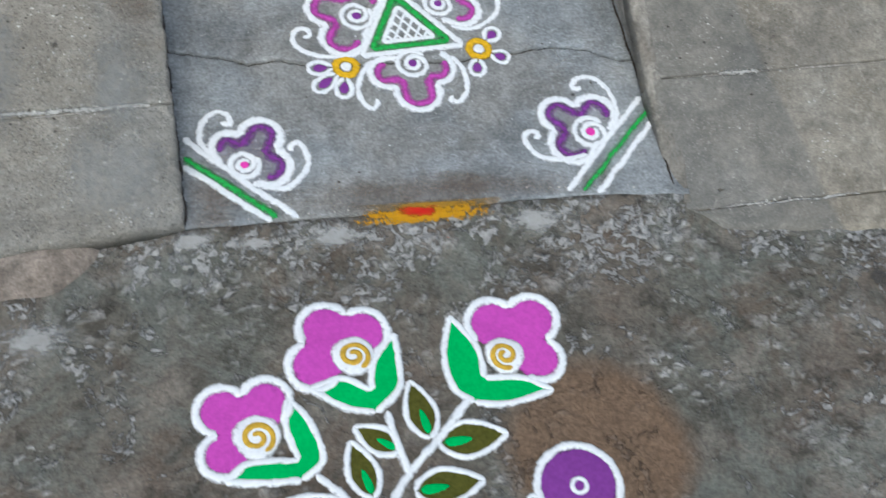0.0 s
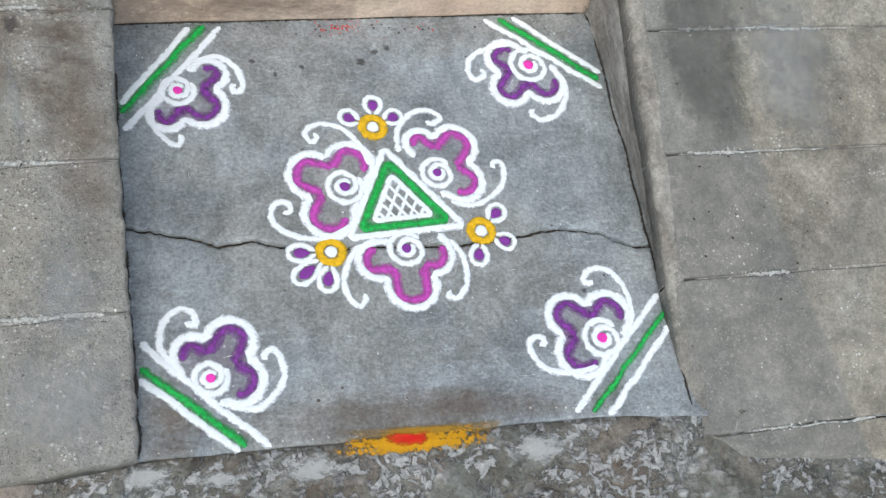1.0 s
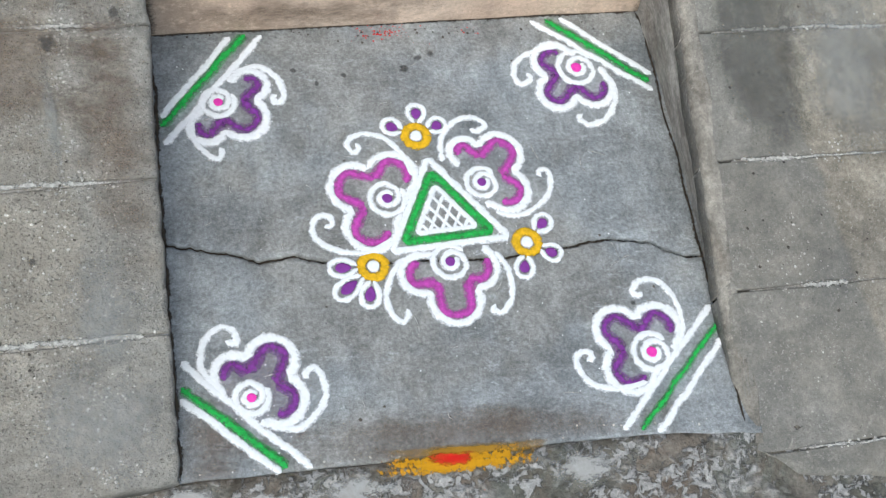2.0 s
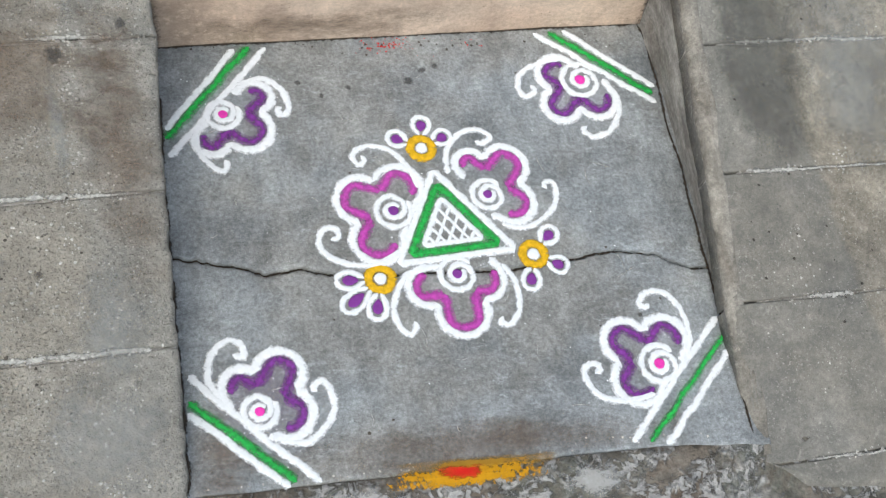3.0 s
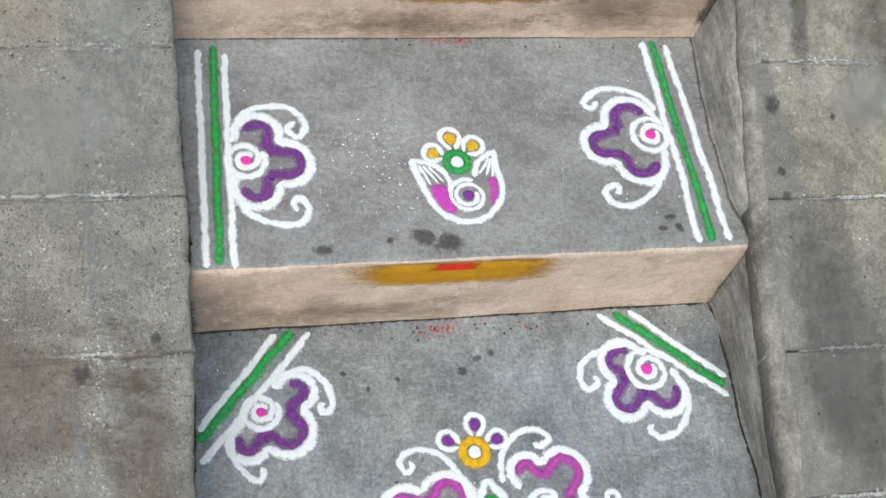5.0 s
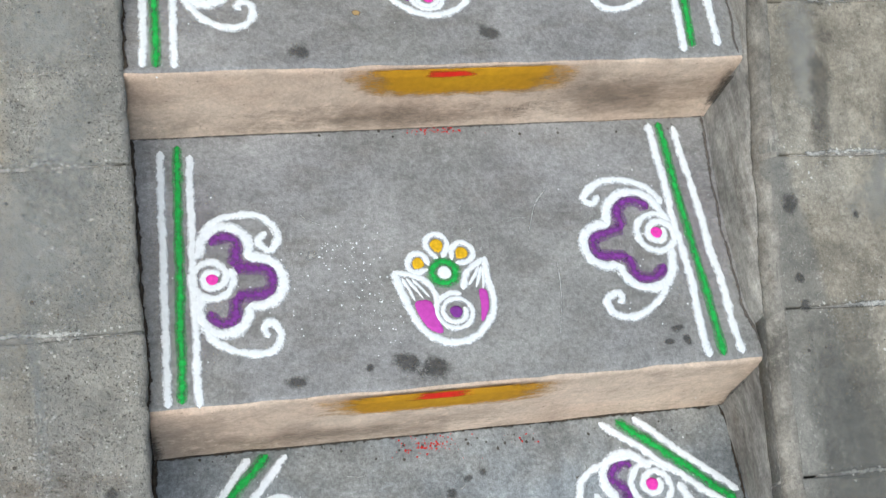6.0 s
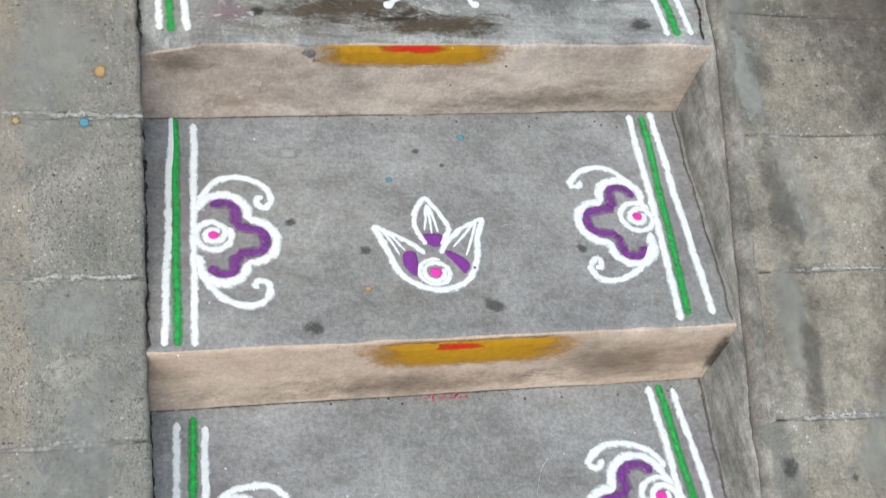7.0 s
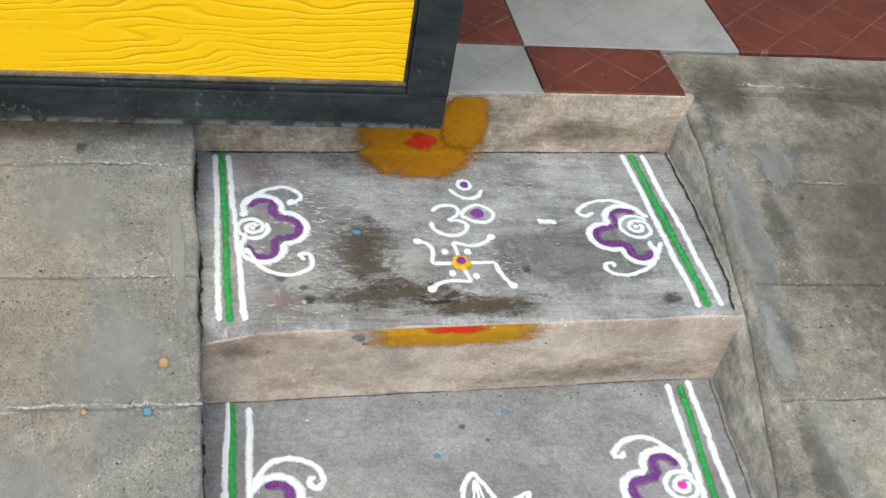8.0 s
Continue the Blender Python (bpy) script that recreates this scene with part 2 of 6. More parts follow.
ground_mat = road_cement()
white = powder("white_powder", (0.79, 0.81, 0.83), 0.07, soft=0.3).mat
violet = powder("violet_powder", (0.205, 0.05, 0.28), 0.3, cover=0.6, soft=0.7, grain=300).mat
magenta = powder("magenta_powder", (0.52, 0.075, 0.43), 0.25, cover=0.6, soft=0.7, grain=300).mat
petal_pink = powder("petal_pink_powder", (0.52, 0.075, 0.43), 0.12, cover=0.95, soft=0.3).mat
deep_violet = powder("deep_violet_powder", (0.205, 0.05, 0.28), 0.12, cover=0.95, soft=0.3).mat
pink = powder("pink_powder", (0.75, 0.06, 0.42), 0.15, cover=0.9, soft=0.35).mat
green = powder("green_powder", (0.045, 0.4, 0.08), 0.3, cover=0.62, soft=0.6).mat
bright_green = powder("bright_green_powder", (0.01, 0.42, 0.1), 0.12).mat
olive = powder("olive_powder", (0.085, 0.085, 0.018), 0.25).mat
yellow = powder("yellow_powder", (0.72, 0.43, 0.02), 0.2, cover=0.88, soft=0.35).mat
ochre = powder("ochre_powder", (0.6, 0.38, 0.05), 0.25).mat


def smear(name, tint, edge_tint, ragged=1.0, soft=0.35, stretch=(1, 1, 1), grain=60, top=1.0):
    """Rubbed-in powder or a stain, fading out along a ragged rim."""
    m = Nodes(name, 0.95)
    uv = m.n.new("ShaderNodeUVMap").outputs["UV"]
    rim = m.math("ABSOLUTE", m.axis("Y", uv))
    n1 = m.math("SUBTRACT", m.noise(grain, 4, 0.65, src=m.scaled(stretch)), 0.5)
    n2 = m.math("SUBTRACT", m.noise(grain * 6, 3, 0.7, src=m.scaled(stretch)), 0.5)
    r = m.math("ADD", rim, m.math("ADD", m.math("MULTIPLY", n1, ragged), m.math("MULTIPLY", n2, 0.5 * ragged)))
    m.alpha(m.step(r, 0.85 - soft, 0.85, top, 0.0))
    c = m.mix(m.step(rim, 0.2, 0.9), tint, edge_tint)
    c = m.mix(m.step(m.noise(90, 4, 0.6), 0.35, 0.7), m.mix(1.0, c, (0.8, 0.78, 0.75), "MULTIPLY"), c)
    return m.colour(c).bump(m.noise(300, 2), 0.3, 0.002).mat


turmeric = smear("turmeric_paste", (0.52, 0.27, 0.008), (0.42, 0.2, 0.012), 0.6, 0.3, (0.6, 1, 1.5))
turmeric_wet = smear("thick_turmeric", (0.45, 0.205, 0.002), (0.38, 0.16, 0.004), 0.5, 0.22, grain=24)
turmeric_thin = smear("thin_turmeric", (0.4, 0.22, 0.02), (0.33, 0.19, 0.03), 1.2, 0.5, (0.5, 1, 1), 50, 0.85)
turmeric_crumbs = smear("crumbled_turmeric", (0.55, 0.28, 0.006), (0.5, 0.25, 0.01), 2.2, 0.2, (1, 1, 1), 110)
kumkum = smear("red_powder", (0.6, 0.015, 0.01), (0.5, 0.06, 0.01), 1.6, 0.35, (0.5, 1, 2))
grime = smear("dark_spot", (0.085, 0.082, 0.078), (0.11, 0.106, 0.1), 1.3, 0.4, top=0.62)
run_off = smear("brown_run_off", (0.2, 0.15, 0.11), (0.22, 0.17, 0.13), 1.9, 0.8, (0.6, 1, 1.4), 26, 0.5)
dark_wash = smear("dark_grey_wash", (0.135, 0.135, 0.125), (0.14, 0.138, 0.128), 1.0, 0.3, (1, 0.5, 1), 12, 0.42)
pale_wash = smear("pale_cement_wash", (0.36, 0.37, 0.36), (0.34, 0.345, 0.335), 1.7, 0.6, (1, 0.7, 1), 14, 0.42)
lime = smear("pale_scuff", (0.46, 0.46, 0.45), (0.4, 0.4, 0.39), 2.0, 0.5, (0.8, 1.4, 1), 70, 0.75)
blue_paint = smear("blue_speck", (0.1, 0.3, 0.42), (0.13, 0.28, 0.36), 0.9, 0.4)
tan_paint = smear("tan_speck", (0.45, 0.3, 0.13), (0.4, 0.28, 0.15), 0.9, 0.4)
damp = smear("damp_brown", (0.1, 0.08, 0.055), (0.13, 0.11, 0.085), 1.7, 0.5, (0.7, 1.5, 1), 38, 0.8)
tan_wash = smear("orange_tan_wash", (0.34, 0.235, 0.14), (0.31, 0.23, 0.15), 0.6, 0.35, (1, 1, 1), 12, 0.75)
brown_wash = smear("brown_tone_wash", (0.125, 0.108, 0.088), (0.14, 0.12, 0.1), 1.2, 0.7, (1, 0.7, 1), 9, 0.62)
seam_dirt = powder("seam_dirt", (0.06, 0.05, 0.04), 0.4, cover=0.47, grain=130).mat
seam_faint = powder("faint_seam_dirt", (0.15, 0.132, 0.115), 0.4, cover=0.34, grain=110, soft=0.35).mat
corner_dark = smear("corner_dark", (0.07, 0.062, 0.054), (0.1, 0.09, 0.078), 1.9, 0.5, (1, 1, 1), 45, 0.7)
pale_splash = smear("pale_cement_splash", (0.36, 0.365, 0.345), (0.35, 0.355, 0.335), 1.5, 0.25, (1, 0.6, 1), 16, 0.6)
lime_deposit = powder("lime_deposit", (0.41, 0.4, 0.37), 0.4, cover=0.3, grain=110).mat
brush_lime = powder("brushed_lime", (0.5, 0.505, 0.5), 0.15, cover=0.62, grain=200, soft=0.4).mat
scratch_lime = powder("scratched_lime", (0.42, 0.42, 0.405), 0.2, cover=0.44, grain=200, soft=0.4).mat
haze = smear("lavender_dust", (0.36, 0.3, 0.37), (0.33, 0.3, 0.34), 0.9, 0.85, grain=30, top=0.32)
blush = smear("pink_dust", (0.4, 0.2, 0.3), (0.36, 0.26, 0.3), 1.0, 0.9, grain=40, top=0.35)


# ---- geometry helpers ----
def part(name, bm, material, parent, label=""):
    me = bpy.data.meshes.new(name)
    bm.to_mesh(me)
    bm.free()
    me.materials.append(material)
    ob = new(name, me)
    ob.parent = parent
    if label:
        ob["label"] = label
    return ob


def thing(name, label, category, group="", kind=""):
    return tagged(new(name), label, category, group, kind)


def smooth(ob):
    ob.data.polygons.foreach_set("use_smooth", [True] * len(ob.data.polygons))
    return ob


def rows_with_rims(lo, hi, step, rim):
    """Grid stations from lo to hi, closer together near both ends."""
    near = [0.0, rim * 0.12, rim * 0.4, rim * 0.75, rim]
    n = max(2, int((hi - lo - 2 * rim) / step))
    return [lo + d for d in near] + [lo + rim + (hi - lo - 2 * rim) * k / n for k in range(1, n)] + [hi - d for d in reversed(near)]


def solid(face, us, vs, back, rim=0.0, wobble=0.0):
    """A slab: a gridded face with rounded rims, face(u, v) to a Vector, and flat sides going along the vector back."""
    bm = bmesh.new()
    inward = Vector(back).normalized()
    grid = []
    for u in us:
        row = []
        for v in vs:
            p = face(u, v)
            d = min(u - us[0], us[-1] - u, v - vs[0], vs[-1] - v)
            local = rim * (0.8 + 0.9 * max(0.0, noise.noise(p * 9.0)))
            if rim and d < local:
                p = p + inward * (local - math.sqrt(max(0.0, local ** 2 - (local - d) ** 2)))
            if wobble:
                p = p + inward * (wobble * noise.noise(p * 14.0))
            row.append(bm.verts.new(p))
        grid.append(row)
    for a, b in zip(grid, grid[1:]):
        for k in range(len(vs) - 1):
            bm.faces.new((a[k], b[k], b[k + 1], a[k + 1]))
    ring = [r[0] for r in grid] + grid[-1][1:] + [r[-1] for r in reversed(grid[:-1])] + list(reversed(grid[0][1:-1]))
    low = [bm.verts.new(v.co + Vector(back)) for v in ring]
    for k in range(len(ring)):
        j = (k + 1) % len(ring)
        bm.faces.new((ring[j], ring[k], low[k], low[j]))
    bm.faces.new(low)
    bmesh.ops.recalc_face_normals(bm, faces=bm.faces)
    return bm


def box(bm, lo, hi, bevel=0.0):
    made = bmesh.ops.create_cube(bm, size=1.0)["verts"]
    for v in made:
        v.co = Vector([lo[k] + (v.co[k] + 0.5) * (hi[k] - lo[k]) for k in range(3)])
    if bevel:
        edges = list({e for v in made for e in v.link_edges})
        bmesh.ops.bevel(bm, geom=edges, offset=bevel, segments=2, affect="EDGES", profile=0.6)
    return bm


def spline(pts, step=0.004, closed=False):
    """Catmull-Rom curve through 2D points, in even short steps."""
    p = [Vector(q) for q in pts]
    if closed:
        ext = [p[-1]] + p + [p[0], p[1]]
    else:
        ext = [p[0] * 2 - p[1]] + p + [p[-1] * 2 - p[-2]]
    out = []
    for a, b, c, d in zip(ext, ext[1:], ext[2:], ext[3:]):
        n = max(2, int((c - b).length / step))
        for k in range(n):
            t = k / n
            out.append(0.5 * (2 * b + (c - a) * t + (2 * a - 5 * b + 4 * c - d) * t * t + (3 * b - a - 3 * c + d) * t ** 3))
    if not closed:
        out.append(p[-1])
    return out


class Sketch:
    """Powder drawing on a surface: strokes and filled shapes in a slanted frame of its own."""

    def __init__(self, level, origin=(0, 0), u=(1, 0), v=(0, 1)):
        self.level, self.o = level, Vector(origin)
        self.u, self.v = Vector(u), Vector(v)

    def place(self, p):
        q = self.o + self.u * p[0] + self.v * p[1]
        return q

    def stroke(self, bm, pts, width, height=0.0015, ends=1.0, curved=True, taper=0.0, closed=False):
        world_pts = [self.place(p) for p in pts]
        path = spline(world_pts, closed=closed) if curved else [world_pts[0].lerp(world_pts[-1], k / 40) for k in range(41)]
        if closed:
            path = path + path[:1]
        self.ribbon(bm, path, width, height, 0.0 if closed else ends, taper)

    def ribbon(self, bm, path, width, height=0.0015, ends=1.0, taper=0.0, shape=None):
        uv = bm.loops.layers.uv.verify()
        n, last, strips = len(path), None, []
        lengths = [0.0]
        for a, b in zip(path, path[1:]):
            lengths.append(lengths[-1] + (b - a).length)
        total = max(lengths[-1], 1e-6)
        for k in range(n):
            t = path[min(k + 1, n - 1)] - path[max(k - 1, 0)]
            t = t.normalized() if t.length > 1e-9 else Vector((1, 0))
            side = Vector((-t.y, t.x))
            s = lengths[k]
            w = width * (shape(s / total) if shape else 1.0) * (1 - taper * s / total)
            w *= 1 + 0.24 * noise.noise(Vector((path[k].x * 60, path[k].y * 60, width * 90)))
            lim = min(s, total - s)
            r = width * 0.5
            if ends and lim < r:
                w *= math.sqrt(max(0.02, 1 - (1 - lim / r) ** 2))
            row = []
            for e, hgt in ((-1, 0.05), (-0.6, 0.75), (0, 1), (0.6, 0.75), (1, 0.05)):
                q = path[k] + side * (e * w * 0.68)
                row.append((bm.verts.new((q.x, q.y, self.level(q.x, q.y) + 0.0008 + height * hgt)), e))
            strips.append(row)
        for k in range(n - 1):
            for j in range(4):
                a, b, c, d = strips[k][j], strips[k + 1][j], strips[k + 1][j + 1], strips[k][j + 1]
                f = bm.faces.new((a[0], b[0], c[0], d[0]))
                f.smooth = True
                for loop, e in zip(f.loops, (a[1], b[1], c[1], d[1])):
                    loop[uv].uv = (0.5, e)

    def fill(self, bm, pts, centre, height=0.0014, curved=True, rim=0.92, lift=0.0):
        """A filled shape that spreads round its centre."""
        uv = bm.loops.layers.uv.verify()
        c = self.place(centre)
        ring = spline([self.place(p) for p in pts], 0.005, True) if curved else [self.place(p) for p in pts]
        rings = []
        for s in (1.0, 0.86, 0.6, 0.3):
            rings.append([(bm.verts.new((q.x, q.y, self.level(q.x, q.y) + 0.0006 + lift + height * (0.1 if s == 1 else 1.0))), rim if s == 1 else 0.45 if s > 0.8 else 0.0)
                          for q in (c + (p - c) * s for p in ring)])
        mid = (bm.verts.new((c.x, c.y, self.level(c.x, c.y) + 0.0006 + lift + height)), 0.0)
        n = len(ring)
        quads = [(a[k], a[(k + 1) % n], b[(k + 1) % n], b[k]) for a, b in zip(rings, rings[1:]) for k in range(n)]
        quads += [(rings[-1][k], rings[-1][(k + 1) % n], mid) for k in range(n)]
        for corner in quads:
            f = bm.faces.new([v for v, _ in corner])
            f.smooth = True
            for loop, (_, e) in zip(f.loops, corner):
                loop[uv].uv = (0.5, e)

    def dot(self, bm, centre, r, height=0.0022, squash=1.0, lift=0.0):
        pts = [(centre[0] + r * math.cos(a) * (1 + 0.1 * math.sin(3 * a + centre[0] * 40)), centre[1] + squash * r * math.sin(a)) for a in (k * math.tau / 10 for k in range(10))]
        self.fill(bm, pts, centre, height, rim=0.95, lift=lift)


def flip(pts):
    return [(-a, b) for a, b in pts]


def spiral(r0, r1, turns, start=0.0, squash=1.0, n=26, centre=(0, 0)):
    out = []
    for k in range(n + 1):
        t = k / n
        a, r = start + turns * math.tau * t, r0 + (r1 - r0) * t
        out.append((centre[0] + r * math.cos(a), centre[1] + squash * r * math.sin(a)))
    return out


# ---- the flight of steps: levels and lines ----
STEP_Z = (0.0, 0.191, 0.344, 0.5, 0.63)


def riser_y(k, x):
    """Front line of step k; the risers are not quite square to the flight."""
    return ((0.0, 0.0), (0.744, 0.036), (1.144, 0.043), (1.565, 0.066), (2.03, 0.06))[k][0] + \
           ((0.0, 0.0), (0.744, 0.036), (1.144, 0.043), (1.565, 0.066), (2.03, 0.06))[k][1] * x


def left_x(y):
    return float(np.interp(y, (0.0, 0.74, 1.14, 1.57, 2.05), (0.0, -0.004, -0.025, -0.042, -0.068)))


def right_x(y):
    return float(np.interp(y, (0.0, 0.74, 0.79, 0.86, 1.02, 1.15, 1.3, 1.5, 1.61, 1.7, 1.85, 2.08), (0.857, 0.857, 0.843, 0.826, 0.824, 0.834, 0.838, 0.84, 0.848, 0.861, 0.862, 0.855)))


def shoulder_x(y):
    """Upper inner edge of the ramp on the open side; its plaster leans over the steps here and away from them there."""
    return float(np.interp(y, (-0.05, 0.0, 0.2, 0.5, 0.66, 0.83, 1.0, 1.25, 1.5, 1.72, 1.9, 2.1), (0.856, 0.855, 0.845, 0.842, 0.84, 0.836, 0.84, 0.847, 0.862, 0.868, 0.87, 0.872)))


def ramp_z(y, right=False):
    if right:
        return float(np.interp(y, (-0.14, 0.0, 0.4, 0.61, 0.83, 0.98, 1.18, 1.62, 2.0, 2.128, 2.142, 2.3), (-0.018, 0.0, 0.113, 0.167, 0.242, 0.295, 0.365, 0.517, 0.606, 0.621, 0.631, 0.632)))
    return float(np.interp(y, (-0.1, 0.0, 0.4, 0.62, 0.83, 1.04, 1.25, 1.57, 2.03, 2.3), (0.015, 0.03, 0.131, 0.191, 0.25, 0.31, 0.385, 0.512, 0.62, 0.63)))


def ground_z(x, y):
    p = Vector((x, y, 0))
    rough = max(0.0, min(1.0, 1.0 - (abs(x - 0.4) - 1.5) / 3.0))
    lift = 0.0175 * max(0.0, min(1.0, (y + 0.09) / 0.08)) * max(0.0, min(1.0, (x + 0.1) / 0.08)) * max(0.0, min(1.0, (1.2 - x) / 0.2))
    if y > 0.006 and -0.05 < x < 0.9:
        return -0.035
    return -0.02 + (lift if y < 0.05 else 0.0) + rough * (0.0035 * noise.noise(p * 17) + 0.003 * noise.noise(p * 6.0) + 0.0015 * noise.noise(p * 38))


# ---- ground ----
def spread(lo, hi, step, far):
    mid = [lo + k * step for k in range(int((hi - lo) / step) + 1)]
    out, d = [], step
    while d < far:
        d *= 1.7
        out.append(d)
    return [mid[0] - d for d in reversed(out)] + mid + [mid[-1] + d for d in out]


bm = bmesh.new()
gx, gy = spread(-0.55, 1.5, 0.0125, 120.0), spread(-0.85, 0.08, 0.0125, 120.0)
verts = [[bm.verts.new((x, y, ground_z(x, y))) for y in gy] for x in gx]
for a, b in zip(verts, verts[1:]):
    for k in range(len(gy) - 1):
        bm.faces.new((a[k], b[k], b[k + 1], a[k + 1])).smooth = True
ground = part("ground", bm, ground_mat, None)
tagged(ground, "mossy dark grey-brown rough cement ground with pale lichen", "ground", kind="structure")

# ---- staircase: cracked landing, three steps and the top riser ----
stairs = thing("staircase", "grey cement steps with cream limewashed risers between two ramps", "staircase", kind="structure")
CRACK = [(-0.02, 0.37), (0.076, 0.349), (0.134, 0.33), (0.186, 0.332), (0.237, 0.32), (0.316, 0.315), (0.416, 0.31), (0.548, 0.309), (0.629, 0.321), (0.67, 0.329), (0.749, 0.317), (0.804, 0.291), (0.87, 0.284)]


def crack_y(x):
    p = Vector((x * 42, 1.7, 0.3))
    return float(np.interp(x, [a for a, _ in CRACK], [b for _, b in CRACK])) + 0.0045 * noise.noise(p) + 0.003 * noise.noise(p * 2.9) + 0.0013 * noise.noise(p * 6.5)


def across(x_unit, y):
    return left_x(y) + (right_x(y) + 0.022 - left_x(y)) * x_unit


def landing_face(v0, v1):
    def face(u, v):
        x = left_x(0.4) + (right_x(0.4) - left_x(0.4)) * u
        a = v0(x)
        b = v1(x)
        y = a + (b - a) * v
        x = across(u, y)
        return Vector((x, y, STEP_Z[0] + 0.0007 * noise.noise(Vector((x, y, 0)) * 11)))
    return face


fine_u = [k / 260 for k in range(261)]
v_rims = [0, 0.006, 0.016, 0.035] + [0.08 + 0.84 * k / 14 for k in range(15)] + [0.965, 0.984, 0.994, 1]


def unit_slab(face, us, vs, back, drop):
    """Like solid(), for unit parameters: the two v rims are rounded by drop."""
    def eased(u, v):
        d = min(v, 1 - v)
        return face(u, v) + Vector((0, 0, -drop * max(0.0, 1 - d / 0.016) ** 2))
    return solid(eased, us, vs, back)


def front_edge(x):
    return 0.002 + 0.002 * noise.noise(Vector((x * 16, 0, 0))) - 0.02 * max(0.0, (x - 0.6) / 0.26) ** 2


smooth(part("landing_slab", unit_slab(landing_face(front_edge, lambda x: crack_y(x) - 0.003), fine_u, v_rims, (0, 0, -0.05), 0.004), landing_grey, stairs, "front half of the cracked cement landing"))
smooth(part("landing_slab", unit_slab(landing_face(lambda x: crack_y(x) + 0.003, lambda x: riser_y(1, x) + 0.01), fine_u, v_rims, (0, 0, -0.05), 0.0025), landing_grey, stairs, "rear half of the cracked cement landing"))
bm = bmesh.new()
box(bm, (0.0, 0.05, -0.05), (0.85, 0.7, -0.036))
part("bedding", bm, side_plaster, stairs)


def tread_face(k):
    def face(u, v):
        x = -0.03 + 0.87 * u
        a = riser_y(k, x) + 0.0038 + (0.0045 if k == 3 else 0.0026) * noise.noise(Vector((x * 19, k * 3.1, 0)))
        b = riser_y(k + 1, x) + 0.012
        y = a + (b - a) * v
        x = across(u, y)
        d = v * (b - a)
        r = 0.005 + 0.0025 * noise.noise(Vector((x * 23, k * 7.7, 1)))
        drop = r - math.sqrt(max(0.0, r * r - (r - d) ** 2)) if d < r else 0.0
        if k == 3:
            worn = max(0.0, 1 - u / 0.1) * max(0.0, 1 - d / 0.05)
            drop += 0.022 * worn
        return Vector((x, y, STEP_Z[k] - drop + 0.0007 * noise.noise(Vector((x, y, k)) * 11)))
    return face


def riser_face(k):
    def face(u, w):
        x = -0.03 + 0.87 * u
        z0, z1 = STEP_Z[k - 1] - 0.004, STEP_Z[k] - (0.0, 0.003, 0.0035, 0.005, 0.0)[k]
        if k == 3:
            z1 -= 0.022 * max(0.0, 1 - u / 0.1)
        z = z0 + (z1 - z0) * w
        y = riser_y(k, x)
        p = Vector((x * 7, k * 5.0, z * 9))
        y += 0.0022 * noise.noise(p) + 0.0008 * noise.noise(p * 5) - 0.004 * (1 - w) ** 6
        top = (STEP_Z[k] - z) / 0.012
        if k < 4 and top < 1:
            y += 0.004 * (1 - top) ** 2
        if k >= 3:
            y += 0.0025 * noise.noise(p * 2.3)
        return Vector((across(u, y), y, z))
    return face


for k in (1, 2, 3):
    us = [j / 110 for j in range(111)]
    vs = [0, 0.006, 0.013, 0.02, 0.03, 0.045] + [0.07 + 0.93 * j / 22 for j in range(23)]
    smooth(part("tread", solid(tread_face(k), us, vs, (0, 0.0, -0.035)), top_grey if k == 3 else tread_grey, stairs, "worn grey cement tread" if k == 3 else "grey cement tread"))
for k in (1, 2, 3, 4):
    us = [j / 110 for j in range(111)]
    ws = [j / 18 for j in range(18)] + [0.965, 0.98, 0.99, 1.0]
    smooth(part("riser", solid(riser_face(k), us, ws, (0, 0.02, 0)), threshold_cement if k == 4 else riser_worn if k == 3 else riser_cream, stairs, "stained cream riser" if k >= 3 else "cream limewashed riser"))

# ---- ramps on both sides, scored into bands ----
LEFT_JOINTS = (-0.06, 0.19, 0.404, 0.623, 0.828, 1.032, 1.238, 1.451, 1.655, 1.872, 2.24)
RIGHT_JOINTS = (-0.15, -0.045, 0.2, 0.401, 0.612, 0.833, 1.038, 1.252, 1.464, 1.668, 1.89, 2.138, 2.25)


def inner_x(y, right):
    wave = 0.004 * noise.noise(Vector((3.3 if right else 0.2, y * 9, 0))) + 0.0035 * noise.noise(Vector((0, y * 31, 2))) + 0.0025 * noise.noise(Vector((0, y * 74, 5)))
    return shoulder_x(y) + 0.5 * wave if right else left_x(y) + 0.0015 + wave * (1.7 if y > 1.4 else 1.0)


def ramp_front(x, right):
    if right:
        return float(np.interp(x, (0.86, 0.93, 1.23, 1.8), (-0.035, -0.083, -0.12, -0.13))) + 0.006 * noise.noise(Vector((x * 15, 4, 0)))
    return 0.09 * x + 0.006 * noise.noise(Vector((x * 15, 9, 0)))


def shoulder_r(y, right):
    return (0.02 if right else 0.009) * (1 + 0.4 * noise.noise(Vector((y * 9, 5, 0))))


def tread_level(y):
    return STEP_Z[sum(1 for k in (1, 2, 3, 4) if y > riser_y(k, 0.85))]


